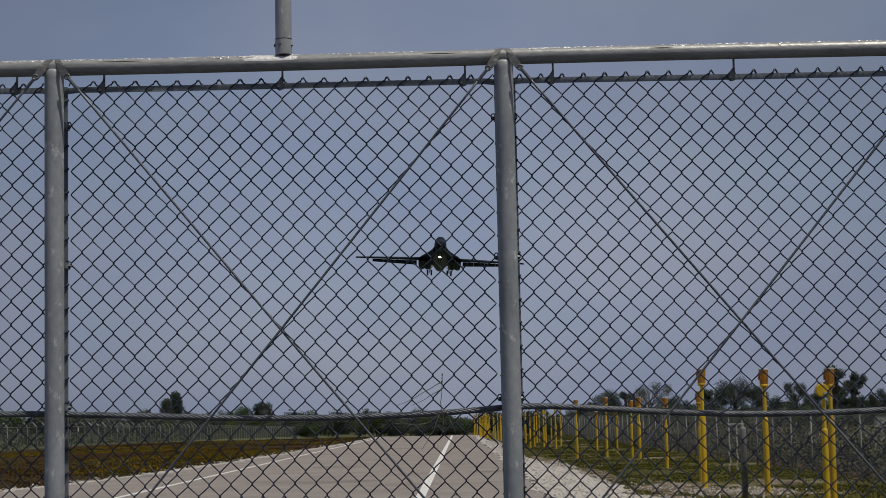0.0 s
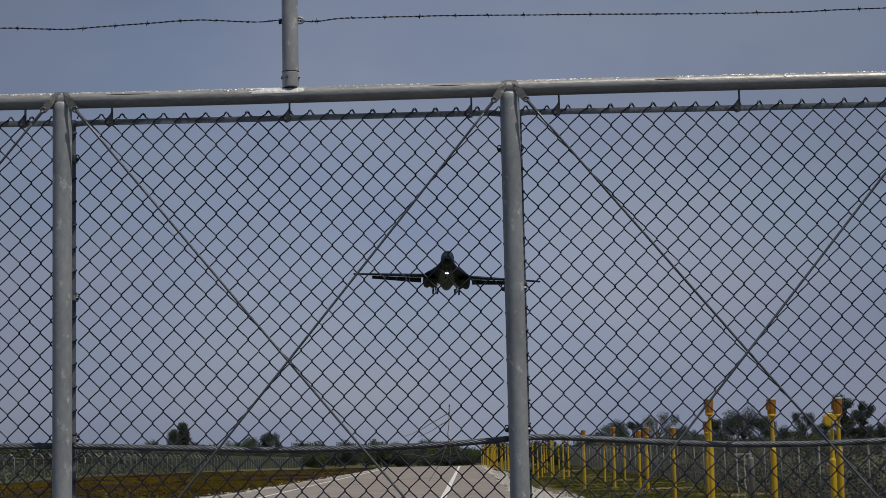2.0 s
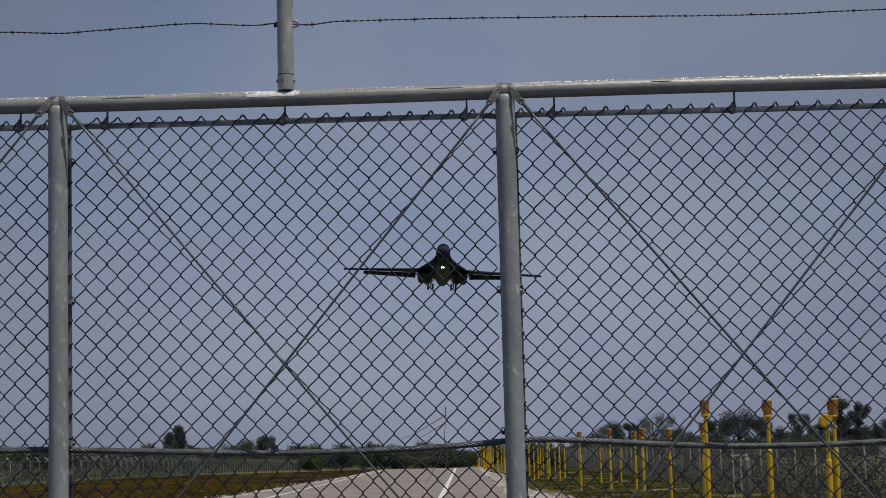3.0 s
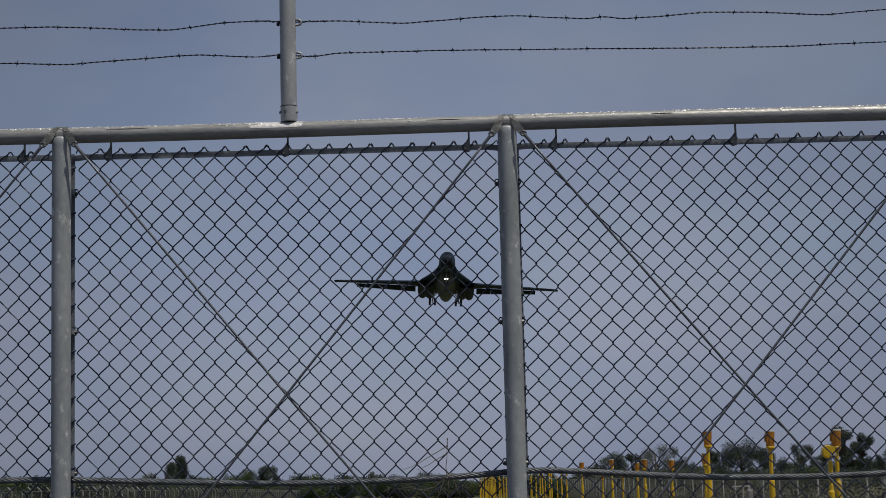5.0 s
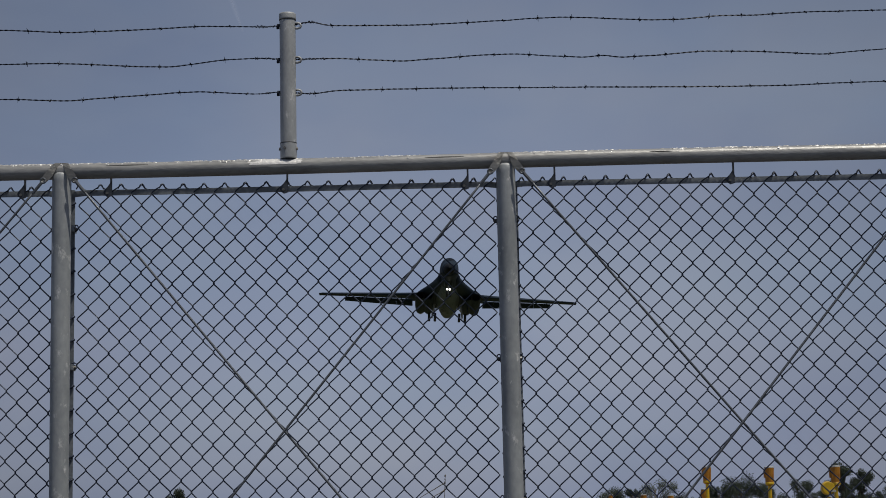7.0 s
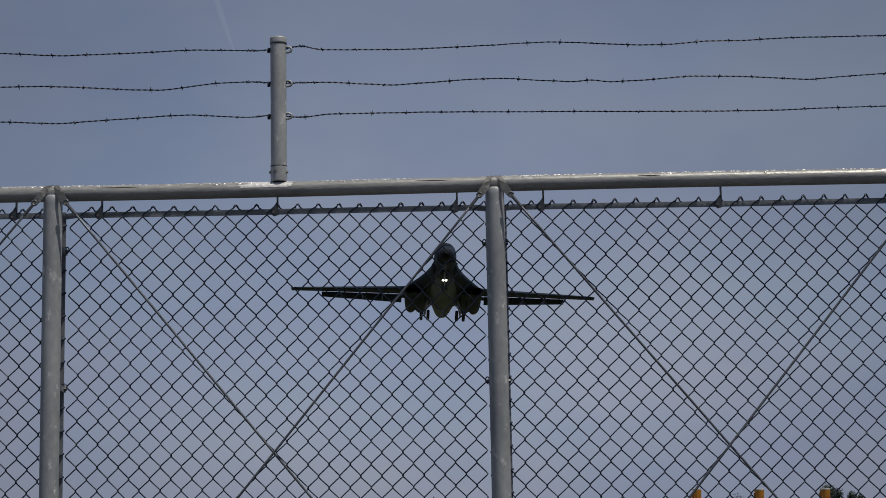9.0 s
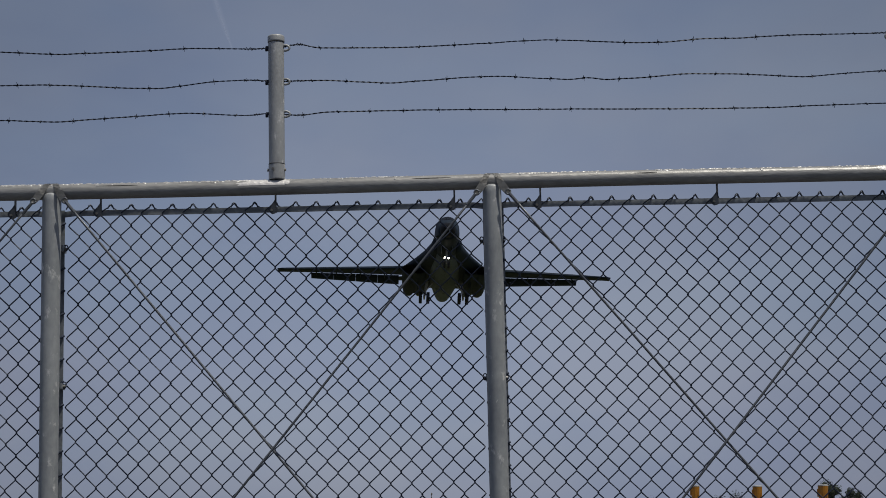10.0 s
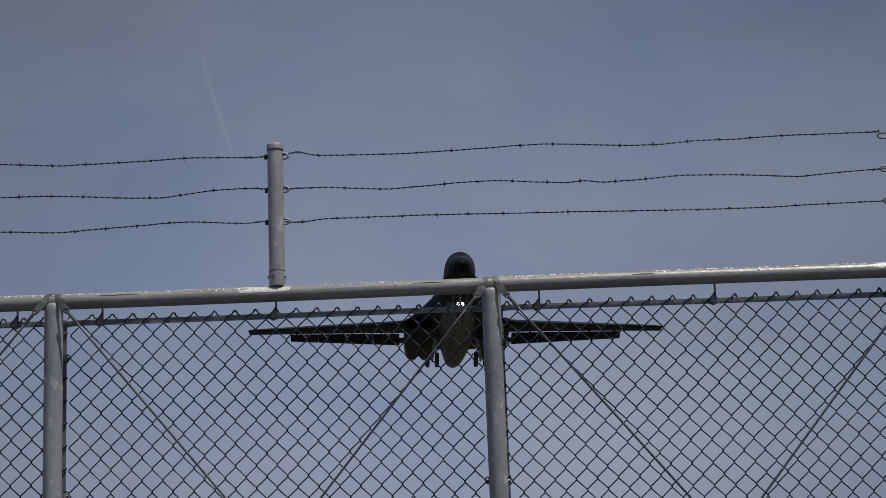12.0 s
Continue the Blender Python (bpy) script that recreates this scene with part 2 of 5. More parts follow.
# ---- mesh helpers ----
def mesh_object(name, verts, faces, mat, parent=None, label="", smooth=False):
    me = bpy.data.meshes.new(name)
    me.from_pydata([tuple(v) for v in verts], [], faces)
    me.materials.append(mat)
    if smooth:
        me.polygons.foreach_set("use_smooth", [True] * len(me.polygons))
    me.update()
    ob = new(name, me)
    if parent:
        ob.parent = parent
    return tagged(ob, label)


def part(name, bm, mat, parent=None, label="", smooth=False):
    """Links a bmesh as one mesh object, as a rule under a thing or a part."""
    me = bpy.data.meshes.new(name)
    bmesh.ops.recalc_face_normals(bm, faces=bm.faces)
    bm.to_mesh(me)
    bm.free()
    me.materials.append(mat)
    if smooth:
        me.polygons.foreach_set("use_smooth", [True] * len(me.polygons))
    ob = new(name, me)
    if parent:
        ob.parent = parent
    return tagged(ob, label)


def again(ob, x=0, y=0, z=0, parent=None, turn=0.0, lean=0.0, size=1.0):
    """A further piece on the mesh of ob."""
    o = new(ob.name.split(".")[0], ob.data)
    o.parent = parent or ob.parent
    o.location = (x, y, z)
    o.rotation_euler = (lean, 0, turn)
    o.scale = (size, size, size)
    if "label" in ob:
        o["label"] = ob["label"]
    return o


def tube_data(points, radius, sides=8, caps=True):
    """Rings along a line of points; radius is one number or one for each point."""
    pts = [Vector(p) for p in points]
    rad = radius if isinstance(radius, (list, tuple)) else [radius] * len(pts)
    verts, faces = [], []
    ref = None
    for i, p in enumerate(pts):
        d = (pts[min(i + 1, len(pts) - 1)] - pts[max(i - 1, 0)]).normalized()
        if ref is None:
            ref = d.orthogonal().normalized()
        ref = (ref - d * ref.dot(d)).normalized()
        side = d.cross(ref)
        for k in range(sides):
            a = 2 * math.pi * k / sides
            verts.append(p + (ref * math.cos(a) + side * math.sin(a)) * rad[i])
    for i in range(len(pts) - 1):
        for k in range(sides):
            a, b = i * sides + k, i * sides + (k + 1) % sides
            faces.append((a, b, b + sides, a + sides))
    if caps:
        faces.append(tuple(range(sides - 1, -1, -1)))
        faces.append(tuple(range((len(pts) - 1) * sides, len(pts) * sides)))
    return verts, faces


def tube(name, points, radius, mat, parent=None, sides=8, label="", smooth=True):
    v, f = tube_data(points, radius, sides)
    return mesh_object(name, v, f, mat, parent, label, smooth)


def add_tube(store, points, radius, sides=6):
    v, f = tube_data(points, radius, sides)
    base = len(store[0])
    store[0].extend(v)
    store[1].extend(tuple(i + base for i in face) for face in f)


def box_bm(bm, x0, x1, y0, y1, z0, z1, bevel=0.0):
    r = bmesh.ops.create_cube(bm, size=1.0)
    for v in r["verts"]:
        v.co = Vector(((x0 + x1) / 2 + v.co.x * (x1 - x0), (y0 + y1) / 2 + v.co.y * (y1 - y0), (z0 + z1) / 2 + v.co.z * (z1 - z0)))
    if bevel:
        edges = list({e for v in r["verts"] for e in v.link_edges})
        bmesh.ops.bevel(bm, geom=edges, offset=bevel, segments=2, affect="EDGES")


def box(name, x0, x1, y0, y1, z0, z1, mat, parent=None, bevel=0.002, label=""):
    bm = bmesh.new()
    box_bm(bm, x0, x1, y0, y1, z0, z1, bevel)
    return part(name, bm, mat, parent, label)


def prism(name, outline, axis, a, b, mat, parent=None, label=""):
    """An outline of pairs, drawn in the plane across the axis (0: y and z, 1: x and z), thickened from a to b."""
    n = len(outline)
    place = (lambda q, t: (t, q[0], q[1])) if axis == 0 else (lambda q, t: (q[0], t, q[1]))
    v = [place(q, a) for q in outline] + [place(q, b) for q in outline]
    f = [tuple(range(n)), tuple(range(2 * n - 1, n - 1, -1))] + [(k, k + n, (k + 1) % n + n, (k + 1) % n) for k in range(n)]
    return mesh_object(name, v, f, mat, parent, label)


def empty(name, x=0, y=0, z=0):
    o = new(name)
    o.location = (x, y, z)
    o.empty_display_size = 0.2
    return o


# ---- ground, road ----
LEAN = 0.0097          # the road runs slightly to the east of straight ahead


def rd(x, y):
    return x + LEAN * y


def strip(name, left, right, z, mat, label, category, step=4.0, y0=-40.0, y1=420.0, rough=0.0):
    """A ribbon along the road between two side lines x(y), with thickness and an uneven rim."""
    ys = np.arange(y0, y1 + step, step)
    verts, faces = [], []
    for y in ys:
        a = left(y) + rough * noise.noise((y * 0.6, 1.7, z))
        b = right(y) + rough * noise.noise((y * 0.5, 9.1, z))
        for k in range(5):
            x = a + (b - a) * k / 4
            verts.append((rd(x, y), y, z))
        verts.append((rd(a, y), y, -0.05))
        verts.append((rd(b, y), y, -0.05))
    for i in range(len(ys) - 1):
        o, p = i * 7, i * 7 + 7
        for k in range(4):
            faces.append((o + k, o + k + 1, p + k + 1, p + k))
        faces.append((o + 5, o, p, p + 5))
        faces.append((o + 4, o + 6, p + 6, p + 4))
    return tagged(mesh_object(name, verts, faces, mat), label, category, kind="structure")


def piecewise(*pts):
    xs, vs = [p[0] for p in pts], [p[1] for p in pts]
    return lambda y: float(np.interp(y, xs, vs))


ROAD_L = piecewise((-40, -15), (20, -13), (40, -11.5), (55, -9.9), (77, -9.2), (122, -8.2), (300, -8.0))
ROAD_R = piecewise((-40, 1.9), (60, 1.75), (160, 1.2), (420, 1.0))

def dip(x, y):
    """The meadow falls away gently west of the road, far out."""
    return -0.0060 * max(0.0, min(y, 420) - 165) * min(1.0, max(0.0, (-12 - x) / 8))


gv, gf = [], []
xs = np.concatenate([-np.geomspace(2500, 60, 10), np.linspace(-50, 50, 41), np.geomspace(60, 2500, 10)])
ys = np.concatenate([np.linspace(-200, -20, 6), np.linspace(-10, 260, 70), np.geomspace(275, 4200, 14)])
for y in ys:
    for x in xs:
        h = -0.035 + 0.03 * noise.noise((x * 0.12, y * 0.12, 0)) if 0 < y < 400 and abs(x) < 120 else -0.035
        gv.append((x, y, h - 0.03 + dip(x, y)))
for j in range(len(ys) - 1):
    for i in range(len(xs) - 1):
        a = j * len(xs) + i
        gf.append((a, a + 1, a + 1 + len(xs), a + len(xs)))
ground = tagged(mesh_object("ground", gv, gf, EARTH, smooth=True), "dry brown meadow ground with green fields farther out", "ground", kind="structure")
# scrubby green fields beyond the fences and past the end of the road
ground.data.materials.append(FIELD)
for f in ground.data.polygons:
    if f.center.y > 190 or f.center.x < -32 or f.center.x > 14:
        f.material_index = 1

strip("road", ROAD_L, ROAD_R, 0.0, ASPHALT, "pale worn grey asphalt perimeter road", "road", y0=16, y1=179)
# unseen sheet, added dark so less ground light reaches the rail's underside
strip("apron", lambda y: -15.0, lambda y: 6.5, -0.006, ADDED_GROUND, "added unseen dark ground strip that cuts bounce light onto the gate", "pavement", y0=-40, y1=18)
strip("gravel_shoulder", ROAD_R, piecewise((-40, 4.0), (22, 3.75), (29, 3.6), (36, 3.62), (50, 3.35), (62, 2.85), (80, 2.45), (150, 1.9), (420, 1.5)), 0.012, GRAVEL,
      "strip of white limestone gravel beside the road", "gravel", step=0.8, y0=16, y1=176, rough=0.55)
strip("gravel_rim", lambda y: ROAD_L(y) - 0.32, lambda y: ROAD_L(y) + 0.08, 0.01, GRAVEL,
      "narrow rim of pale gravel along the asphalt", "gravel", step=0.7, y0=16, y1=176, rough=0.5)


VERGE = material("mown_verge", (0.026, 0.026, 0.007), (0.092, 0.086, 0.018), 0.35, 0.95, 0, 0.8, 14, 0.45,
                 stain=(0.26, 0.225, 0.175), stain_scale=0.42, stain_cut=0.595, stretch=(1, 0.5, 1), spec=0.06)
strip("verge", lambda y: 2.2, lambda y: 9.6 + 0.0009 * y, -0.004, VERGE, "mown olive verge with bare pale patches", "verge", step=3.0, y0=18.5, y1=300, rough=0.2)


SOIL = material("pale_bare_soil", (0.115, 0.088, 0.062), (0.27, 0.225, 0.18), 2.2, 0.95, 0, 0.9, 18, 0.5,
                stain=(0.05, 0.045, 0.014), stain_scale=1.6, stain_cut=0.53, spec=0.06)
PATCHES = ((5.0, 33.6, 0.95, 3.4, 1), (6.15, 30.6, 1.15, 2.3, 2), (4.25, 45.0, 0.42, 7.0, 3), (4.3, 27.5, 0.5, 2.4, 4), (3.75, 60.0, 0.35, 8.0, 5), (7.7, 36.0, 0.6, 2.0, 6))


def bare_patch(x, y, rx, ry, seed):
    """A thin ragged sheet of bare stony soil."""
    v, f = [(x, y, 0.012)], []
    for k in range(56):
        a = 2 * math.pi * k / 56
        q = 1 + 0.45 * noise.noise((math.cos(a) * 1.6, math.sin(a) * 1.6, seed * 3.7)) + 0.30 * noise.noise((math.cos(a) * 6, math.sin(a) * 6, seed * 1.3))
        for lift, grow in ((0.010, 0.9), (-0.02, 1.0)):
            v.append((x + rx * q * grow * math.cos(a), y + ry * q * grow * math.sin(a), lift))
        o, n = 1 + 2 * k, 1 + 2 * ((k + 1) % 56)
        f += [(0, o, n), (o, o + 1, n + 1, n)]
    return tagged(mesh_object("bare_soil", v, f, SOIL), "ragged patch of pale bare stony soil", "soil", kind="structure")


for p in PATCHES:
    bare_patch(*p)


def line_mark(x, width, y0, y1):
    v, f = [], []
    n = int((y1 - y0) / 3)
    for i in range(n + 1):
        y = y0 + (y1 - y0) * i / n
        v += [(rd(x - width / 2, y), y, 0.005), (rd(x + width / 2, y), y, 0.005)]
        if i:
            f.append((2 * i - 2, 2 * i - 1, 2 * i + 1, 2 * i))
    return tagged(mesh_object("road_line", v, f, PAINT), "worn white painted line on the asphalt", "road marking", kind="structure")


line_mark(-7.62, 0.16, 17, 172)
line_mark(-0.77, 0.20, 17, 174)


# ---- grass, flowers, stones ----
def scatter_blades(name, count, where, height, mat, label, category, spread=0.05, blades=4, lean=0.5, seed=1, foot=-0.065):
    rng = random.Random(seed)
    v, f = [], []
    made = 0
    while made < count:
        p = where(rng)
        if p is None:
            continue
        made += 1
        x, y = p
        for _ in range(blades):
            a = rng.uniform(0, 6.283)
            bx, by = x + rng.gauss(0, spread), y + rng.gauss(0, spread)
            h = height * rng.uniform(0.5, 1.3)
            w = rng.uniform(0.02, 0.055)
            dx, dy = math.cos(a) * w, math.sin(a) * w
            tx, ty = bx + rng.gauss(0, lean * h), by + rng.gauss(0, lean * h)
            o = len(v)
            v += [(bx - dx, by - dy, foot - 0.03), (bx + dx, by + dy, foot - 0.03), (tx, ty, foot + h)]
            f.append((o, o + 1, o + 2))
    return tagged(mesh_object(name, v, f, mat), label, category, kind="stuff")


def left_meadow(rng):
    y = 30 + 150 * rng.random() ** 1.4
    x = ROAD_L(y) - 0.4 - rng.random() ** 1.2 * (29.2 + ROAD_L(y))
    if noise.noise((x * 0.15, y * 0.08, 3)) < rng.uniform(-0.5, 0.35):
        return None
    return rd(x, y), y


def flower_patch(rng):
    y = 38 + 130 * rng.random()
    x = ROAD_L(y) - 0.8 - rng.random() * (28.8 + ROAD_L(y))
    if noise.noise((x * 0.12, y * 0.05, 8)) < rng.uniform(-0.12, 0.32) + max(0.0, 85 - y) * 0.005:
        return None
    return rd(x, y), y


def right_verge(rng):
    y = 14 + 150 * rng.random() ** 1.5
    x = 3.6 + rng.random() * 6.2
    if noise.noise((x * 0.5, y * 0.3, 5)) < rng.uniform(-0.5, 0.3) + (0.25 if y < 36 and x < 6.5 else 0):
        return None
    return rd(x, y), y


scatter_blades("meadow_grass", 11000, left_meadow, 0.05, STRAW, "dry straw-coloured meadow grass", "grass", 0.12, 4, 0.5, 2)
scatter_blades("meadow_flowers", 5200, flower_patch, 0.060, FLOWER, "patches of low yellow meadow flowers", "flowers", 0.14, 3, 0.6, 3)
scatter_blades("meadow_green", 6000, flower_patch, 0.050, GREENGRASS, "low olive green growth among the flowers", "grass", 0.2, 4, 0.6, 6)
scatter_blades("verge_grass", 17000, right_verge, 0.035, GREENGRASS, "short olive green verge grass", "grass", 0.1, 4, 0.5, 4, -0.006)


def scatter_stones(name, count, where, label, seed, lo=0.012, hi=0.042):
    rng = random.Random(seed)
    v, f = [], []
    for _ in range(count):
        x, y = where(rng)
        r = rng.uniform(lo, hi)
        o = len(v)
        a0 = rng.uniform(0, 6.28)
        for k in range(5):
            a = a0 + k * 1.2566
            q = r * rng.uniform(0.7, 1.2)
            v.append((x + q * math.cos(a), y + q * math.sin(a), 0.0))
        for k in range(5):
            a = a0 + k * 1.2566 + 0.3
            q = r * rng.uniform(0.35, 0.7)
            v.append((x + q * math.cos(a), y + q * math.sin(a), 0.012 + r * rng.uniform(0.4, 0.8)))
        for k in range(5):
            n = (k + 1) % 5
            f.append((o + k, o + n, o + 5 + n, o + 5 + k))
        f.append(tuple(o + 5 + k for k in range(5)))
    return tagged(mesh_object(name, v, f, STONE), label, "gravel", kind="stuff")


def on_shoulder(rng):
    y = 14 + 110 * rng.random() ** 1.6
    return rd(rng.uniform(1.7, 3.7 if y < 60 else 2.7), y), y


def on_rim(rng):
    y = 30 + 90 * rng.random() ** 1.4
    return rd(ROAD_L(y) - 0.2 + rng.gauss(0, 0.4), y), y


scatter_stones("gravel_stones", 5000, on_shoulder, "loose white limestone chips on the shoulder", 11)
def on_patch(rng):
    x, y, rx, ry, _ = PATCHES[rng.choice((0, 1, 1, 1, 3))]
    return x + rng.gauss(0, rx * 0.45), y + rng.gauss(0, ry * 0.45)


scatter_stones("patch_stones", 700, on_patch, "scattered white stones on the bare soil", 13, 0.010, 0.034)
scatter_stones("rim_stones", 900, on_rim, "loose pale chips along the asphalt rim", 12)


# ---- trees and shrubs ----
def leaf_mesh(name, blobs, count, size, mat, parent, seed, label=""):
    """Small folded leaf clumps spread through uneven blobs (x, y, z, rx, ry, rz)."""
    rng = np.random.default_rng(seed)
    weight = np.array([b[3] * b[5] for b in blobs])
    pick = rng.choice(len(blobs), count, p=weight / weight.sum())
    b = np.array(blobs)[pick]
    d = rng.normal(size=(count, 3))
    d /= np.linalg.norm(d, axis=1)[:, None]
    r = rng.random(count) ** 0.45 * rng.uniform(0.75, 1.2, count)
    c = b[:, :3] + d * r[:, None] * b[:, 3:]
    u = rng.normal(size=(count, 3))
    u /= np.linalg.norm(u, axis=1)[:, None]
    w = rng.normal(size=(count, 3))
    w -= u * (w * u).sum(1)[:, None]
    w /= np.linalg.norm(w, axis=1)[:, None]
    s = size * rng.uniform(0.5, 1.5, count)[:, None]
    nrm = np.cross(u, w) * s * 0.35
    v = np.stack([c - u * s, c + w * s * 0.7 + nrm, c + u * s, c - w * s * 0.7 + nrm], 1).reshape(-1, 3)
    v[:, 2] = np.maximum(v[:, 2], -0.02)
    f = [(4 * i, 4 * i + 1, 4 * i + 2, 4 * i + 3) for i in range(count)]
    return mesh_object(name, v, f, mat, parent, label)


def tree(h, w, seed, leaf, label, kind="round", density=1.0):
    """A tree with tapered trunk, limbs and a gappy crown; its foot is at the origin."""
    rng = random.Random(seed)
    root = tagged(empty("tree"), label, "tree")
    store = ([], [])
    lean = rng.uniform(-0.05, 0.05) * h
    add_tube(store, [(0, 0, -0.1), (lean * 0.3, 0, h * 0.3), (lean, 0, h * 0.75)], [h * 0.035, h * 0.026, h * 0.01], 8)
    blobs = []
    n = 18 if kind == "round" else 7
    for i in range(n):
        a = rng.uniform(0, 6.28)
        if kind == "cone":
            q = i / (n - 1)
            z, reach, br = h * (0.15 + 0.75 * q), w * 0.25 * (1 - q), w * (0.55 - 0.28 * q)
            blobs.append((lean + reach * math.cos(a), reach * math.sin(a), z, br, br, h * 0.13))
            continue
        z = h * rng.uniform(0.20, 0.90)
        reach = w * 0.5 * rng.uniform(0.2, 0.95) * (1.2 - abs(z / h - 0.45) * 1.3)
        p = (lean + reach * math.cos(a), reach * math.sin(a), z)
        br = w * rng.uniform(0.09, 0.19)
        blobs.append((*p, br, br, br * rng.uniform(0.7, 1.3)))
        add_tube(store, [(lean * 0.5, 0, h * rng.uniform(0.25, 0.5)), (p[0] * 0.55, p[1] * 0.55, z * 0.82), p],
                 [h * 0.014, h * 0.009, h * 0.003], 5)
    mesh_object("trunk", *store, BARK, root, smooth=True)
    leaf_mesh("crown", blobs, int(9000 * density), 0.0062 * h + 0.026, leaf, root, seed)
    return root


def shrub(h, w, seed, leaf, label):
    rng = random.Random(seed)
    root = tagged(empty("shrub"), label, "shrub")
    blobs = []
    for _ in range(7):
        blobs.append((rng.uniform(-0.4, 0.4) * w, rng.uniform(-0.3, 0.3) * w, h * rng.uniform(0.25, 0.65), w * 0.2, w * 0.2, h * rng.uniform(0.2, 0.38)))
    store = ([], [])
    for b in blobs[:4]:
        add_tube(store, [(b[0] * 0.2, b[1] * 0.2, -0.1), b[:3]], [0.05, 0.02], 5)
    mesh_object("stem", *store, BARK, root)
    leaf_mesh("foliage", blobs, 4200, 0.020 * h + 0.02, leaf, root, seed)
    return root


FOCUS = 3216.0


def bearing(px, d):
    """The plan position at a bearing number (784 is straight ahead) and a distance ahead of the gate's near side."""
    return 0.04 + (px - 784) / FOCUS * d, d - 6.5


DARK = "dark green broadleaf tree at the far field edge"
PALE = "sparse grey-green eucalyptus tree at the field edge"
CONE = "dark upright cypress-like tree above the far hedge"
WEST_TREES = (
        (294, 46, 34, 260, LEAF, CONE, "cone", 2.2), (313, 58, 32, 262, LEAF, CONE, "cone", 2.4),
        (462, 40, 48, 420, LEAF, DARK, "round", 2.4), (480, 26, 24, 425, LEAF, DARK, "round", 1.4),
        (340, 26, 44, 270, LEAF, DARK, "round", 1.6), (415, 30, 70, 400, LEAF_BUSH, DARK, "round", 2.6),
        (575, 14, 40, 430, LEAF_BUSH, DARK, "round", 0.8), (650, 24, 26, 430, LEAF, DARK, "round", 0.5),
        (690, 18, 36, 330, LEAF, DARK, "round", 0.6), (745, 20, 46, 340, LEAF, DARK, "round", 0.6),
        (865, 24, 44, 330, LEAF, DARK, "round", 0.7), (958, 24, 30, 300, LEAF, DARK, "round", 0.6))
EAST_TREES = (
        (1048, 32, 36, 240, LEAF, DARK, "round", 0.9), (1076, 44, 60, 240, LEAF, DARK, "round", 1.2),
        (1110, 50, 36, 215, LEAF, DARK, "round", 0.6), (1148, 64, 78, 210, LEAF_PALE, PALE, "round", 0.7),
        (1205, 36, 60, 230, LEAF, DARK, "round", 0.9), (1262, 52, 44, 215, LEAF, DARK, "round", 1.0),
        (1300, 62, 80, 210, LEAF, DARK, "round", 1.3), (1345, 48, 60, 215, LEAF, DARK, "round", 1.0),
        (1405, 54, 46, 225, LEAF, DARK, "round", 0.8), (1440, 40, 50, 225, LEAF, DARK, "round", 0.9),
        (1478, 82, 60, 190, LEAF, DARK, "round", 1.2), (1510, 74, 52, 192, LEAF, DARK, "round", 1.0),
        (1555, 40, 50, 210, LEAF, DARK, "round", 1.0), (20, 22, 40, 260, LEAF, DARK, "round", 0.7),
        (-10, 30, 40, 250, LEAF, DARK, "round", 0.7))
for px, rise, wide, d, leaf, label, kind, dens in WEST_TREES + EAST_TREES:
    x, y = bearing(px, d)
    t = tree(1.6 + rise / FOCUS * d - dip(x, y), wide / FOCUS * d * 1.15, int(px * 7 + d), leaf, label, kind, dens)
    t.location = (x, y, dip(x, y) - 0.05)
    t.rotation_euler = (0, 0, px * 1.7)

shrubs = [shrub(2.3, 3.4, 51 + i, m, l) for i, (m, l) in enumerate((
    (LEAF_BUSH, "rounded green shrub along the far hedge"), (LEAF, "dark dense shrub along the far hedge"),
    (LEAF_BUSH, "low spreading green shrub along the far hedge"), (LEAF_PALE, "grey-green brushy shrub along the far hedge")))]
rng = random.Random(9)
hedge = []
for px in np.arange(-60, 560, 9):
    far = 1.0 if px < 330 else 1.62
    hedge.append((px + rng.uniform(-6, 6), rng.uniform(222, 268) * far, rng.uniform(1.15, 1.7) * far * (1.12 if far == 1 else 0.95), rng.choice((0, 1, 3, 1))))
for px in np.arange(540, 905, 9):
    hedge.append((px + rng.uniform(-5, 5), rng.uniform(205, 290), rng.uniform(0.85, 1.45), rng.choice((0, 1, 2, 1))))
for px in np.arange(900, 1640, 14):
    hedge.append((px + rng.uniform(-6, 6), rng.uniform(150, 215), rng.uniform(0.8, 1.15), rng.choice((1, 1, 3, 0))))
for px in np.arange(1035, 1610, 15):
    hedge.append((px + rng.uniform(-6, 6), rng.uniform(205, 235), rng.uniform(0.95, 1.5), rng.choice((1, 1, 3, 1))))
used = set()
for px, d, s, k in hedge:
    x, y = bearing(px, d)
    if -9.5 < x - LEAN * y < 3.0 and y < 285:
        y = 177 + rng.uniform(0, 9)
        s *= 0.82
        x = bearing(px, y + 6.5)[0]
    m = pose(x, y, dip(x, y) - 0.05, 0, 0, rng.uniform(0, 360))
    o = shrubs[k] if k not in used else copy_thing(shrubs[k], m)
    if k not in used:
        used.add(k)
        o.matrix_basis = m
    o.scale = (s, s, s * rng.uniform(0.85, 1.1))
for o in shrubs:
    o["group"] = "hedge shrubs"


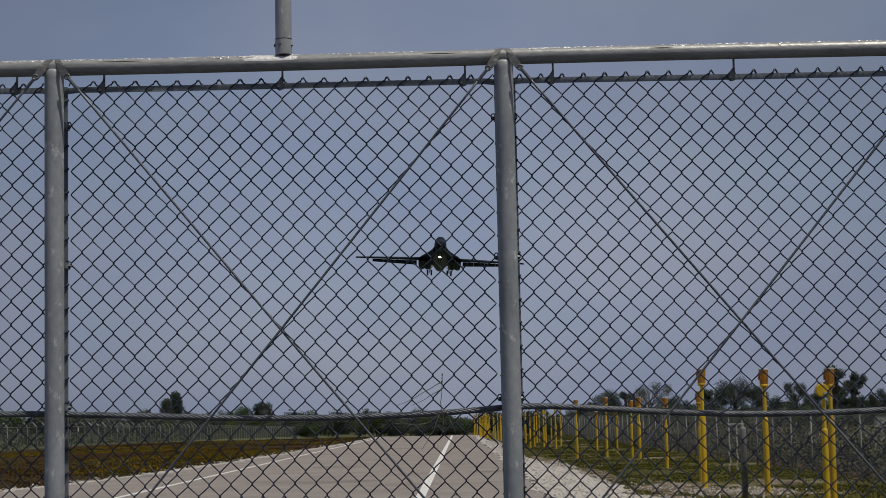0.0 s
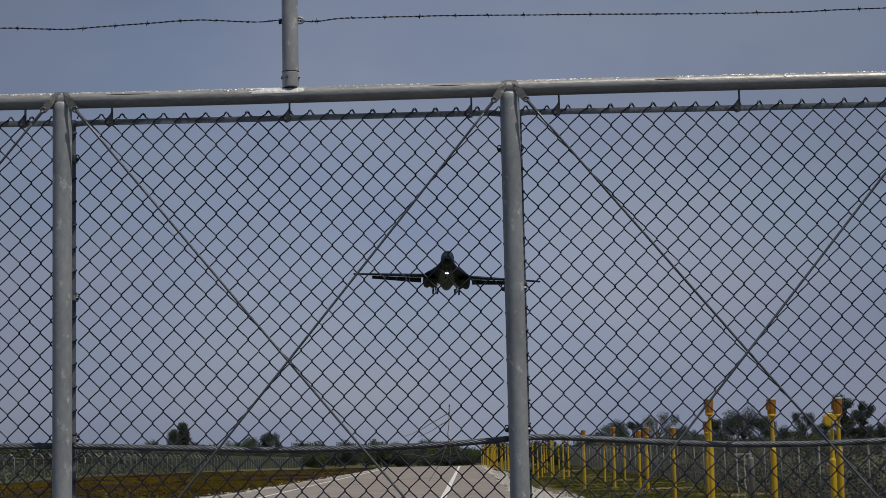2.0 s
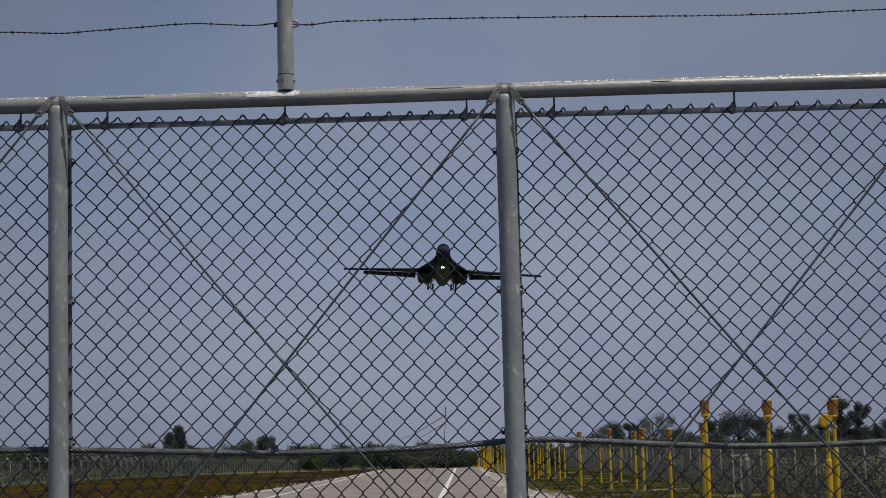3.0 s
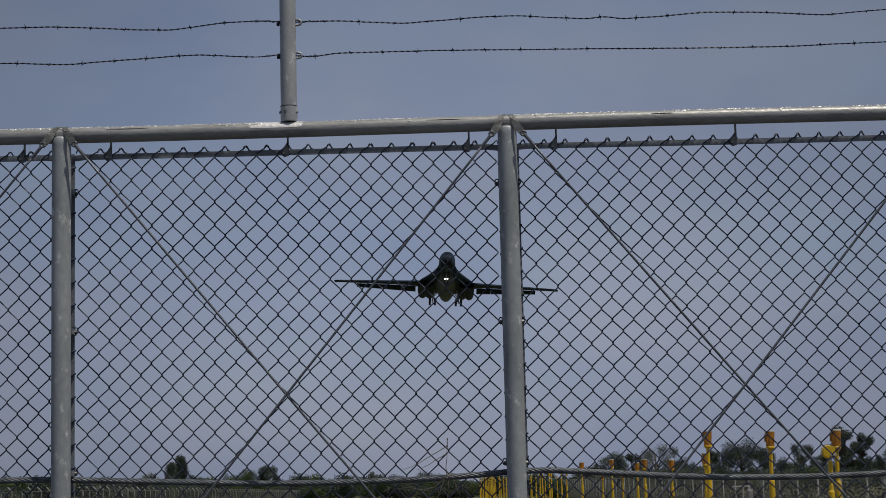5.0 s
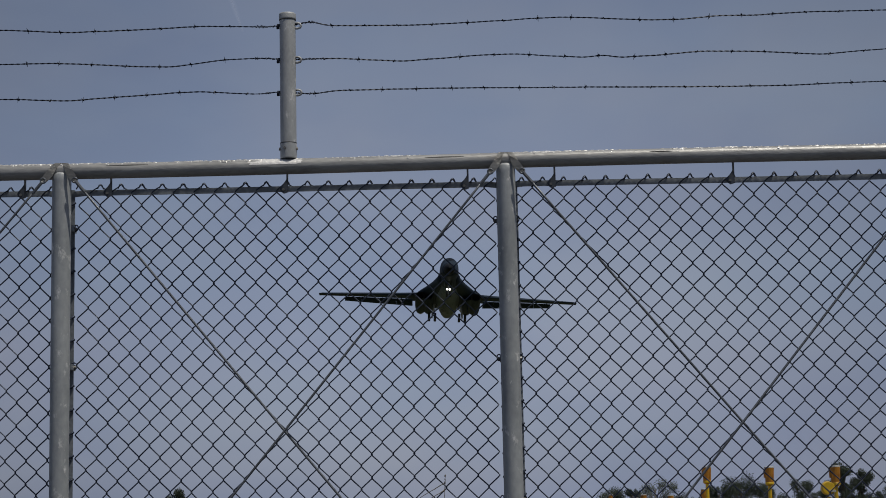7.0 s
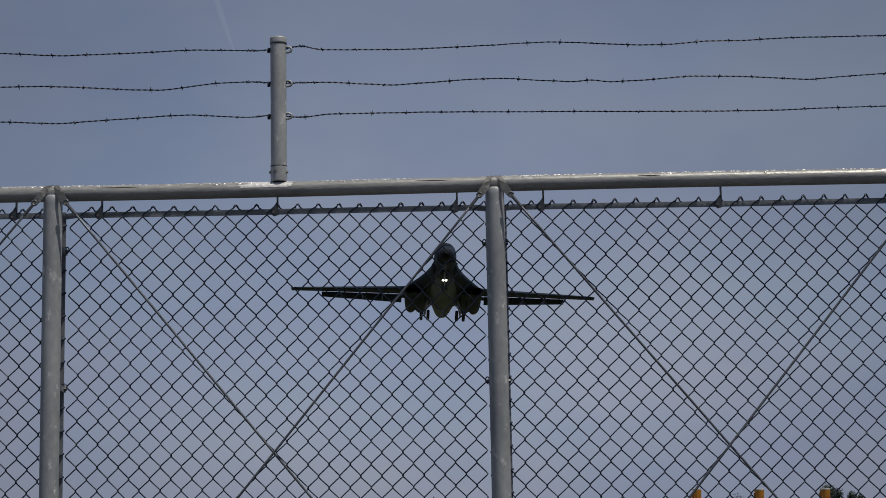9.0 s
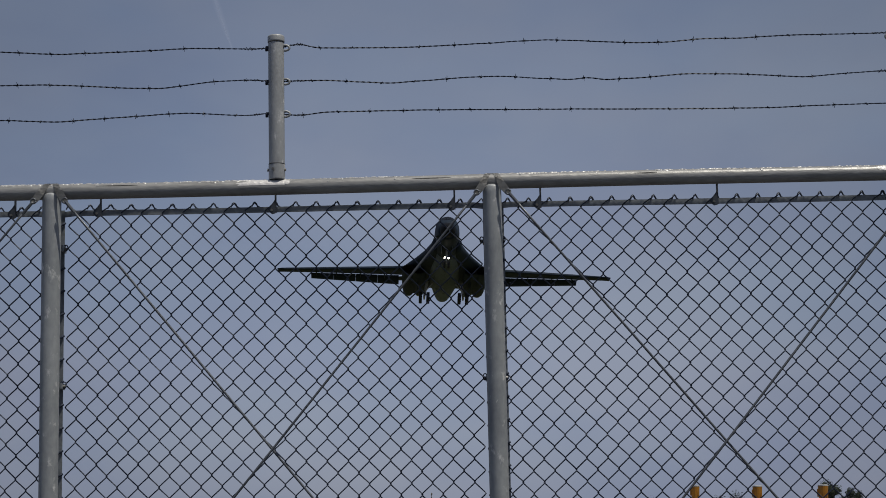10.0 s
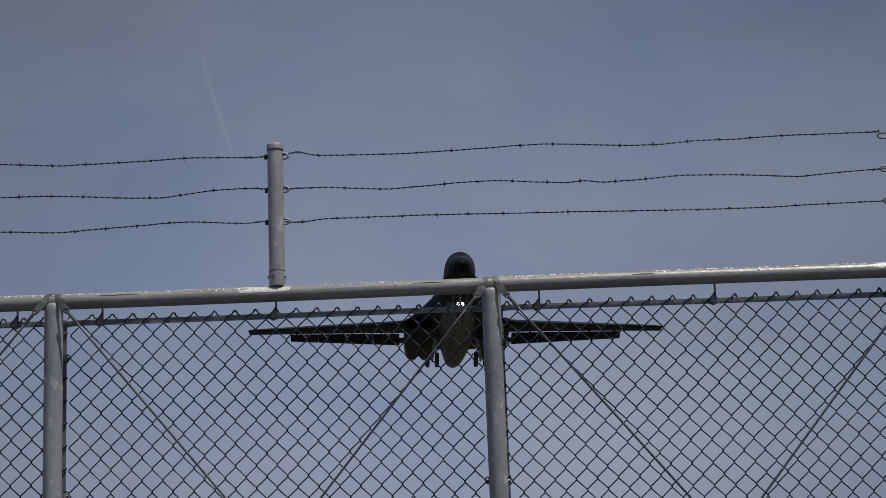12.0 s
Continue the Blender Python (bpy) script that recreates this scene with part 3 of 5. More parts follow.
# a belt of dry brush behind the slatted fence
def brush_belt(name, count, x0, x1, y0, y1, h, size, mat, label, seed, low=0.0):
    g = np.random.default_rng(seed)
    yy = y0 + (y1 - y0) * g.random(count) ** 1.5
    xx = x0 + (x1 - x0) * g.random(count) + LEAN * yy
    top = h * (0.75 + 0.35 * np.sin(yy * 0.7 + xx) * np.sin(yy * 0.23))
    zz = low + (top - low) * g.random(count) + np.array([dip(a, b) for a, b in zip(xx, yy)])
    c = np.stack([xx, yy, zz], 1)
    u = g.normal(size=(count, 3))
    u /= np.linalg.norm(u, axis=1)[:, None]
    w = np.cross(u, g.normal(size=(count, 3)))
    w /= np.linalg.norm(w, axis=1)[:, None]
    s = size * g.uniform(0.5, 1.5, count)[:, None]
    v = np.stack([c - u * s, c + w * s * 0.6, c + u * s, c - w * s * 0.6], 1).reshape(-1, 3)
    f = [(4 * i, 4 * i + 1, 4 * i + 2, 4 * i + 3) for i in range(count)]
    return tagged(mesh_object(name, v, f, mat), label, "brush", kind="stuff")


brush_belt("dry_brush", 80000, 9.6, 14.5, 22, 230, 1.22, 0.05, BRUSH, "dark grey-brown dry brush behind the fence", 21)
brush_belt("field_brush", 70000, -66, -33, 96, 400, 1.35, 0.10, LEAF_FIELD, "pale grey-green scrub growing behind the meadow fence", 23)
brush_belt("seed_heads", 8000, 9.8, 14.0, 22, 120, 1.28, 0.019, SEED, "pale seed heads above the dry brush", 22, 0.72)


# ---- perimeter fences ----
def fabric(length, height, gap, mat, parent, radius=0.0016):
    """Diagonal wires both ways in the plane y = 0, from x = 0 to length, joined in one part."""
    v, f = [], []
    for sign in (1, -1):
        x = -height
        while x < length:
            a, b = (x, 0.05), (x + height, height)
            if sign < 0:
                a, b = (x, height), (x + height, 0.05)
            lo, hi = max(0.0, -a[0]) / height, min(1.0, (length - a[0]) / height)
            if hi > lo:
                p = (a[0] + (b[0] - a[0]) * lo, a[1] + (b[1] - a[1]) * lo)
                q = (a[0] + (b[0] - a[0]) * hi, a[1] + (b[1] - a[1]) * hi)
                o = len(v)
                for e in (p, q):
                    v += [(e[0] - radius, 0.0, e[1]), (e[0] + radius, 0.0, e[1]), (e[0], radius * 1.6, e[1])]
                f += [(o, o + 1, o + 4, o + 3), (o + 1, o + 2, o + 5, o + 4), (o + 2, o, o + 3, o + 5)]
            x += gap
    return tagged(mesh_object("fabric", v, f, mat, parent), kind="stuff")


def perimeter_fence(x0, y0, x1, y1, height, spacing, arms, slats, gap, label, z0=0.0, z1=0.0):
    root = tagged(empty("perimeter_fence", x0, y0, z0), label, "fence")
    length = math.hypot(x1 - x0, y1 - y0)
    root.rotation_euler = (0, -math.atan2(z1 - z0, length), math.atan2(y1 - y0, x1 - x0))
    n = int(length / spacing)
    post = None
    for i in range(n + 1):
        if post is None:
            pts = [(0, 0, -0.3), (0, 0, height)]
            if arms:
                pts += [(0, arms * 0.12, height + 0.14), (0, arms * 0.30, height + 0.32)]
            post = tube("post", pts, 0.022 if slats else 0.03, SLAT if slats else POST_PALE, root, 6)
            post.location = (0, 0.04, 0)
        else:
            again(post, i * spacing, 0.04, 0, root)
    for z in (height - 0.02,):
        tube("top_rail", [(0, 0.0, z), (length, 0.0, z)], 0.02, FENCE_POST, root, 6)
    if arms:
        for k in range(3):
            q = 0.1 + 0.1 * k
            tube("strand", [(0, 0.04 + arms * q, height + q * 1.05), (length, 0.04 + arms * q, height + q * 1.05)], 0.004, FENCE_WIRE, root, 4)
    fabric(length, height, gap, FENCE_WIRE, root)
    return root


west_fence = perimeter_fence(-30.2, 84.0, -30.0, 165.0, 1.68, 3.0, 1, False, 0.14,
                             "galvanised chain-link fence with outward barbed arms beyond the meadow")
for along, z, wide, high in ((60.0, 1.42, 0.20, 0.36), (78.0, 1.20, 0.14, 0.26)):
    box("sign_plate", along - wide / 2, along + wide / 2, -0.036, -0.026, z - high / 2, z + high / 2, SIGN, west_fence, 0.003, "small white warning plate")
perimeter_fence(-30.0, 165.5, -28.0, 385.0, 1.60, 3.0, 1, False, 0.16,
                "far galvanised chain-link fence with barbed arms along the field", 0.0, -1.32)
perimeter_fence(9.3, 20.0, 12.0, 275.0, 1.60, 2.9, 0, True, 0.12,
                "old grey chain-link fence with thin posts before dry brush")


# pale equipment cabinet out in the field
cabinet = tagged(empty("equipment_cabinet", 24.0, 93.6, -0.06), "small pale grey equipment cabinet standing in the field", "cabinet")
box("body", -0.27, 0.27, -0.22, 0.22, 0.06, 1.30, POST_PALE, cabinet, 0.012)
box("plinth", -0.30, 0.30, -0.25, 0.25, 0.0, 0.058, CONCRETE, cabinet, 0.008, "concrete plinth")
box("roof", -0.30, 0.30, -0.25, 0.25, 1.303, 1.35, FENCE_POST, cabinet, 0.008)
box("door", -0.23, 0.23, -0.236, -0.224, 0.14, 1.22, POST_PALE, cabinet, 0.004)


# ---- yellow approach light masts ----
def lathe(bm, profile, sides=14, cx=0.0, cy=0.0):
    rings = []
    for r, z in profile:
        rings.append([bm.verts.new((cx + r * math.cos(2 * math.pi * k / sides), cy + r * math.sin(2 * math.pi * k / sides), z)) for k in range(sides)])
    for a, b in zip(rings, rings[1:]):
        for k in range(sides):
            bm.faces.new((a[k], a[(k + 1) % sides], b[(k + 1) % sides], b[k]))
    bm.faces.new(rings[0][::-1])
    bm.faces.new(rings[-1])


def light_mast(h, radius, label, disc=False, head_paint=ORANGE, head_size=1.0):
    root = tagged(empty("light_mast"), label, "light mast")
    bm = bmesh.new()
    lathe(bm, [(radius, -0.02), (radius, -0.01), (radius, 0.0), (radius, h * 0.57), (radius, h * 0.59), (radius, h * 0.595), (radius * 0.94, h * 0.61), (radius * 0.66, h * 0.615), (radius * 0.66, h * 0.62), (radius * 0.65, h * 0.64), (radius * 0.64, h - 0.32), (radius * 0.64, h - 0.28)], 14)
    part("pole", bm, YELLOW, root, smooth=True)
    bm = bmesh.new()
    lathe(bm, [(0.13, -0.08), (0.13, 0.0), (0.11, 0.015)], 12)
    part("footing", bm, CONCRETE, root, "small round concrete footing")
    bm = bmesh.new()
    lathe(bm, [(radius * 0.75, h * 0.60), (radius * 0.75, h * 0.60 + 0.03)], 14)
    part("collar", bm, YELLOW, root)
    if disc:
        bm = bmesh.new()
        bmesh.ops.create_cone(bm, cap_ends=True, segments=24, radius1=0.125, radius2=0.112, depth=0.12,
                              matrix=pose(-0.02, -0.02, h - 0.13, 90, 0, 0))
        bmesh.ops.bevel(bm, geom=list(bm.edges), offset=0.006, segments=1, affect="EDGES")
        part("lamp_disc", bm, YELLOW, root, "round yellow lamp drum")
        box("bracket", -0.01, 0.10, -0.12, -0.08, h - 0.20, h - 0.16, GEAR, root, 0.004)
        return root
    bm = bmesh.new()
    k = radius / 0.058 * head_size
    lathe(bm, [(0.06 * k, h - 0.36 * k), (0.082 * k, h - 0.31 * k), (0.092 * k, h - 0.08), (0.096 * k, h - 0.02), (0.088 * k, h)], 14)
    head = part("lamp_head", bm, head_paint, root, "weathered lamp head", smooth=False)
    bm = bmesh.new()
    lathe(bm, [(0.098 * k, h - 0.012), (0.098 * k, h + 0.010), (0.07 * k, h + 0.016)], 14)
    part("rim", bm, GEAR, head, "pale worn rim")
    bm = bmesh.new()
    lathe(bm, [(0.070 * k, h - 0.345 * k), (0.088 * k, h - 0.330 * k), (0.088 * k, h - 0.300 * k), (0.080 * k, h - 0.290 * k)], 14)
    part("clamp_band", bm, YELLOW, head)
    for a in (0.6, 2.2, 3.9, 5.3):
        box("latch", 0.086 * k * math.cos(a) - 0.012, 0.086 * k * math.cos(a) + 0.012, 0.086 * k * math.sin(a) - 0.012, 0.086 * k * math.sin(a) + 0.012, h - 0.21, h - 0.13, head_paint, head, 0.003)
    box("hinge", -0.11 * k, -0.075 * k, -0.03, 0.03, h - 0.2, h - 0.06, head_paint, head, 0.004)
    return root


TALL = "tall yellow frangible approach light mast with orange lamp head"
FAR = "yellow approach light mast in a long row"
for x, y, h, r, disc, label in (
        (5.62, 32.7, 2.55, 0.058, False, TALL), (6.02, 36.0, 2.12, 0.05, False, FAR), (6.30, 28.95, 2.43, 0.057, False, TALL),
        (7.04, 26.4, 2.36, 0.057, False, TALL), (6.83, 26.0, 2.10, 0.058, True, "yellow mast with a round lamp drum on top"),
        (6.69, 48.0, 2.10, 0.052, False, FAR), (6.82, 56.7, 2.22, 0.06, False, FAR), (6.64, 57.5, 2.12, 0.05, False, FAR),
        (5.08, 62.6, 2.22, 0.054, False, FAR), (6.38, 64.5, 2.32, 0.054, False, FAR), (7.46, 71.6, 1.8, 0.045, False, FAR),
        (6.88, 74.9, 1.8, 0.045, False, FAR)):
    light_mast(h, r, label, disc).location = (x, y, 0.0)
first = tagged(light_mast(2.0, 0.047, FAR, False, YELLOW, 0.62), group="approach light masts")
first.location = (5.7, 85.4, 0.0)
rng = random.Random(5)
row = [(5.04, 93.8), (5.03, 105.0), (5.9, 98.0), (6.0, 110.0), (4.8, 99.0), (5.4, 91.0), (6.49, 93.6), (6.79, 107.5), (6.3, 112.5), (4.63, 90.0)]
row += [(rd(2.85 - 0.049 * i + rng.uniform(-0.35, 0.5), 116 + i * 2.05), 116 + i * 2.05) for i in range(26)]
for x, y in row:
    copy_thing(first, pose(x, y, 0.0, 0, 0, rng.uniform(-20, 20)) @ Matrix.Scale(rng.uniform(0.86, 1.0), 4))

# grey bollard with hanging chains
bollard = tagged(empty("bollard", 5.59, 27.3, 0), "grey steel bollard with two thin chains on an arm", "bollard")
bm = bmesh.new()
lathe(bm, [(0.057, -0.1), (0.057, 1.29), (0.05, 1.32), (0.02, 1.335)], 16)
part("pipe", bm, FENCE_POST, bollard, smooth=True)
box("arm", -0.30, 0.02, -0.012, 0.012, 1.385, 1.405, GEAR, bollard, 0.003, "pale flat steel arm")
box("stem", -0.012, 0.012, -0.012, 0.012, 1.33, 1.39, GALV, bollard, 0.002)
lv, lf = tube_data([(0.014 * math.cos(a), 0, 0.024 * math.sin(a)) for a in np.linspace(0, 2 * math.pi, 9)], 0.0052, 4, False)
for cx in (-0.26, -0.12):
    chain = mesh_object("chain", lv, lf, GEAR, bollard, "thin pale hanging chain")
    chain.location = (cx, -0.0, 1.375)
    for i in range(1, 24):
        link = new("link", chain.data)
        link.parent = chain
        link.location = (0.02 * math.sin(i * 0.9 + cx * 9) * (i / 24), 0, -0.036 * i)
        link.rotation_euler = (0, 0, 1.57 * (i % 2))


# ---- the gate before the camera ----
POSTS = (-3.005, -1.360, 0.281, 1.937)
RAIL_Z, MESH_Y, BAR_Z, LOW_Z = 2.902, 0.09, 2.830, 0.96
gate = tagged(empty("gate"), "galvanised chain-link gate with crossed brace rods and barbed wire on top", "gate")

tube("top_rail", [(x, 0, RAIL_Z - 0.001 + 0.002 * math.sin(x * 2.1) + x * 0.004) for x in np.linspace(-3.1, 2.1, 40)], 0.0290, GALV_RAIL, gate, 24,
     "thick weathered top rail")
tube("bottom_rail", [(-3.1, 0, LOW_Z - 0.05), (2.1, 0, LOW_Z - 0.05)], 0.027, GALV, gate, 16)
# zinc spatter carrying the rail's painted top highlight, and a few dark open seams on its face
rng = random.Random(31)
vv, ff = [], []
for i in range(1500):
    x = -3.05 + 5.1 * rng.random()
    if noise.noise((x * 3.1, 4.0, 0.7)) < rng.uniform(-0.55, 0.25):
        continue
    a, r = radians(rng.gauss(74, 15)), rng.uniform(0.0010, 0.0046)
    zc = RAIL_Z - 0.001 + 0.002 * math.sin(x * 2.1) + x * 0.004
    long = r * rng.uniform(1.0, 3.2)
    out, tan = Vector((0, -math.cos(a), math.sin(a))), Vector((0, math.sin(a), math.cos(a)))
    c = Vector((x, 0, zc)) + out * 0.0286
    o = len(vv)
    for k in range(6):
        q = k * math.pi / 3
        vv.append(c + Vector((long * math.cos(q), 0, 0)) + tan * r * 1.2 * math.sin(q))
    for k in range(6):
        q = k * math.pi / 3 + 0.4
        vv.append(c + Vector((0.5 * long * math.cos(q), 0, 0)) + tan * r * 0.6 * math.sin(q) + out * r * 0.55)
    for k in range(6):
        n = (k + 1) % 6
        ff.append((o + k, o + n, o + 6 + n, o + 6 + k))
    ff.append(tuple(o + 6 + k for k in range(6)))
tagged(mesh_object("zinc_spatter", vv, ff, SPATTER_LIGHT, gate, "lumpy zinc spatter with the rail's bright top painted in"), kind="stuff")
for x, long, lift in ((-1.115, 0.155, 32), (0.055, 0.145, 30), (0.855, 0.085, 28), (-2.1, 0.1, 30)):
    vv, ff = [], []
    for i in range(9):
        q = i / 8
        xx = x + long * (q - 0.5)
        zc = RAIL_Z - 0.001 + 0.002 * math.sin(xx * 2.1) + xx * 0.004
        half = 4.6 * math.sin(math.pi * min(0.97, max(0.03, q))) ** 0.6
        for deg, rad in ((lift - half, 0.0292), (lift, 0.0296), (lift + half, 0.0292)):
            vv.append((xx, -rad * math.cos(radians(deg)), zc + rad * math.sin(radians(deg))))
        if i:
            o = 3 * i
            ff += [(o - 3, o - 2, o + 1, o), (o - 2, o - 1, o + 2, o + 1)]
    mesh_object("seam", vv, ff, SEAM, gate, "dark thin seam in the rail")
laces = {}
for px in POSTS:
    ring = [(px, 0, z) for z in (-0.05, 0.9, 1.8, 2.7, 2.86, 2.880)]
    tube("post", ring + [(px, 0, 2.888)], [0.0350] * 6 + [0.030], GALV, gate, 40, "thick grey upright pipe")
    for dx in ((-0.017, 0.029) if px > 0 else (-0.019, 0.014)):
        box("tension_bar", px + dx - 0.0165, px + dx + 0.0165, MESH_Y - 0.004 + dx * 0.3, MESH_Y + 0.003 + dx * 0.3, LOW_Z, BAR_Z + 0.012, BAR, gate, 0.001)
        for k in range(22):
            if dx not in laces:
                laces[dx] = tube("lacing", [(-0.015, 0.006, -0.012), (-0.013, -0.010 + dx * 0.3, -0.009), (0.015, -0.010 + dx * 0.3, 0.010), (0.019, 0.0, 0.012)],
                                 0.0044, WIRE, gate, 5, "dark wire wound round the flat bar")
                loop = laces[dx]
            else:
                loop = again(laces[dx], parent=gate)
            loop.location = (px + dx, MESH_Y, 2.78 - 0.0854 * k)
    for z in (2.69, 2.175, 1.66, 1.16):
        bm = bmesh.new()
        for s in (-1, 1):
            box_bm(bm, px + s * 0.033 - 0.003, px + s * 0.033 + 0.003, 0.030, MESH_Y + 0.012, z - 0.011, z + 0.011)
        box_bm(bm, px - 0.033, px + 0.033, MESH_Y + 0.006, MESH_Y + 0.012, z - 0.011, z + 0.011)
        band = part("tension_clip", bm, BAR, gate)
        for s in (-1, 1):
            bm = bmesh.new()
            bmesh.ops.create_cone(bm, cap_ends=True, segments=6, radius1=0.007, radius2=0.006, depth=0.010, matrix=pose(px + s * 0.039, MESH_Y - 0.018, z, 0, 90, 0))
            part("bolt", bm, BOLT, band)
            tube("tie_ring", [(px + s * 0.040 + 0.0075 * math.cos(a), MESH_Y - 0.02 + 0.004 * math.sin(a * 2), z + 0.004 + 0.012 * math.sin(a)) for a in np.linspace(0, 6.2832, 13)],
                 0.0023, WIRE, band, 5, "dark twisted tie wire")

# brace brackets: two crossed straps over the rail at each post head, with eyes for the rods
for px in POSTS:
    for s in (-1, 1):
        bm = bmesh.new()
        rows = []
        for k, deg in enumerate((118, 95, 72, 50, 28)):
            a, y, z = 0.004 + 0.0042 * k, -0.0312 * math.cos(radians(deg)), RAIL_Z + px * 0.004 + 0.0312 * math.sin(radians(deg))
            rows.append([bm.verts.new((px + s * (a - 0.010), y, z)), bm.verts.new((px + s * (a + 0.012), y, z))])
        for a, y, z, wide in ((0.034, -0.041, 2.886, 0.0145), (0.050, -0.045, 2.864, 0.0135), (0.060, -0.0455, 2.851, 0.0105)):
            rows.append([bm.verts.new((px + s * (a - wide * 0.7), y, z - wide * 0.7)), bm.verts.new((px + s * (a + wide * 0.7), y, z + wide * 0.7))])
        for r, q in zip(rows, rows[1:]):
            bm.faces.new((r[0], r[1], q[1], q[0]))
        tip = bm.verts.new((px + s * 0.0665, -0.046, 2.8435))
        bm.faces.new((rows[-1][0], rows[-1][1], tip))
        bmesh.ops.solidify(bm, geom=list(bm.faces), thickness=0.004)
        strap = part("brace_strap", bm, GALV_RAIL, gate, "bent steel strap with a bolt hole")
        tube("eye", [(px + s * 0.058 + 0.009 * math.cos(a), -0.053, 2.853 + 0.009 * math.sin(a)) for a in np.linspace(0, 6.2832, 13)], 0.0036, ROD, strap, 6)

# crossed rods
for a, b in zip(POSTS, POSTS[1:]):
    for lo, hi, y in ((a, b, -0.056), (b, a, -0.043)):
        s = 1 if hi > lo else -1
        top = Vector((hi - s * 0.060, -0.052, 2.850))
        low = Vector((lo + s * 0.050, y, 0.985))
        mid = (top + low) / 2 + Vector((0, y + 0.05, -0.004))
        pts = [top.lerp(mid, k / 8) for k in range(8)] + [mid.lerp(low, k / 8) for k in range(9)]
        rod = tube("brace_rod", pts, 0.0044, ROD, gate, 8, "thin tensioned brace rod")
        add = ([], [])
        d = (low - top).normalized()
        p = top + d * 0.02
        add_tube(add, [p - d * 0.016, p + d * 0.035], 0.0062, 8)
        mesh_object("rod_socket", *add, ROD, rod)

# top flat bar, hung from the rail by bent tabs
for a, b in zip(POSTS, POSTS[1:]):
    n = 24
    vv, ff = [], []
    for i in range(n + 1):
        x = a + (b - a) * i / n
        z = BAR_Z + 0.0012 * math.sin(x * 3.0 + 1) + (-0.008 if i in (0, n) else 0)
        for y in (MESH_Y - 0.003, MESH_Y + 0.003):
            vv += [(x, y, z - 0.0105), (x, y, z + 0.0105)]
    for i in range(n):
        o, p = 4 * i, 4 * i + 4
        ff += [(o, p, p + 1, o + 1), (o + 3, p + 3, p + 2, o + 2), (o + 1, p + 1, p + 3, o + 3), (o + 2, p + 2, p, o)]
    mesh_object("top_bar", vv, ff, BAR, gate, "flat steel bar laced through the mesh")
for x in (-2.84, -2.18, -1.518, -1.196, -0.537, 0.138, 0.463, 1.132, 1.80):
    tab = prism("hanger_tab", [(x + 0.002, 2.866), (x - 0.010, 2.849), (x - 0.021, 2.838), (x - 0.025, 2.828), (x - 0.019, 2.817), (x - 0.010, 2.810), (x + 0.002, 2.813)],
                1, MESH_Y - 0.014, MESH_Y - 0.008, TAB, gate, "dark bent steel hanger tab")
    prism("tab_leg", [(0.086, 2.815), (0.086, 2.906), (0.020, 2.914), (0.020, 2.904), (0.078, 2.898), (0.078, 2.815)], 0, x, x + 0.0068, TAB, tab)
    bm = bmesh.new()
    bmesh.ops.create_cone(bm, cap_ends=True, segments=6, radius1=0.0055, radius2=0.005, depth=0.005, matrix=pose(x - 0.011, MESH_Y - 0.0165, 2.825, 90, 0, 0))
    part("bolt", bm, BOLT, tab)

# the chain-link wires: each one zigzags between two columns and hooks its neighbours
# bays: from, to, first column x and height, column width, pitch, lean, fall along the bay, top hook row
BAYS = ((-3.0, -1.36, -1.2611, 2.6915, 0.03882, 0.0854, 0.0076, -0.0036, 4),
        (-1.36, 0.281, -1.2355, 2.6947, 0.03882, 0.0854, 0.0076, -0.0036, 4),
        (0.281, 1.93, 0.4597, 2.6467, 0.03945, 0.0858, 0.0089, 0.0004, 5))


def zigzag(starts_left, col, pitch, top, seed):
    """One wire as rings along its bends; it starts at a top hook and runs down to the bottom rail."""
    rng = random.Random(seed)
    side, z = (-1 if starts_left else 1), top
    weave = 0.0075 * side * -1
    pts = [(side * (col / 2 + 0.011), -weave * 0.6, top - 0.023)]
    first = True
    while z > 0.98:
        zz = z + rng.uniform(-0.0008, 0.0008) - (0.004 if first else 0.0)
        x = side * (col / 2 + 0.0016)
        pts += [(x - side * 0.0045, 0.0034 * side, zz + 0.0060), (x, 0.0, zz), (x - side * 0.0045, -0.0034 * side, zz - 0.0060)]
        if first:
            # the free end is bent over its neighbour; the first leg passes before or behind the flat bar
            pts = pts[:1] + [(x + side * 0.0035, -weave * 0.5, zz - 0.004), pts[2], (x - side * 0.010, weave, zz - 0.0135), (x - side * 0.026, weave, zz - 0.0235)]
        side, z, first = -side, z - pitch / 2, False
    return tube_data(pts, 0.00252, 6)


rng = random.Random(3)
for x0, x1, ox, oz, col, pitch, lean, fall, top_row in BAYS:
    first_of = {}
    for i in range(math.ceil((x0 + 0.012 - ox) / col), math.floor((x1 - 0.012 - ox) / col)):
        x = ox + col * (i + 0.5)
        left = (i - top_row) % 2 == 0
        key = (left, rng.randrange(3))
        dz = fall * (x - ox) + 0.0012 * math.sin(x * 9)
        if key not in first_of:
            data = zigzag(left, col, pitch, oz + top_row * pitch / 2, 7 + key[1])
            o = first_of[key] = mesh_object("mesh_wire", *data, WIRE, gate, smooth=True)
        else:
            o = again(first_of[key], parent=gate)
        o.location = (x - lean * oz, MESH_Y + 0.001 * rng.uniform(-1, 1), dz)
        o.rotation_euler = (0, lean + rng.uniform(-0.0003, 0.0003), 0)

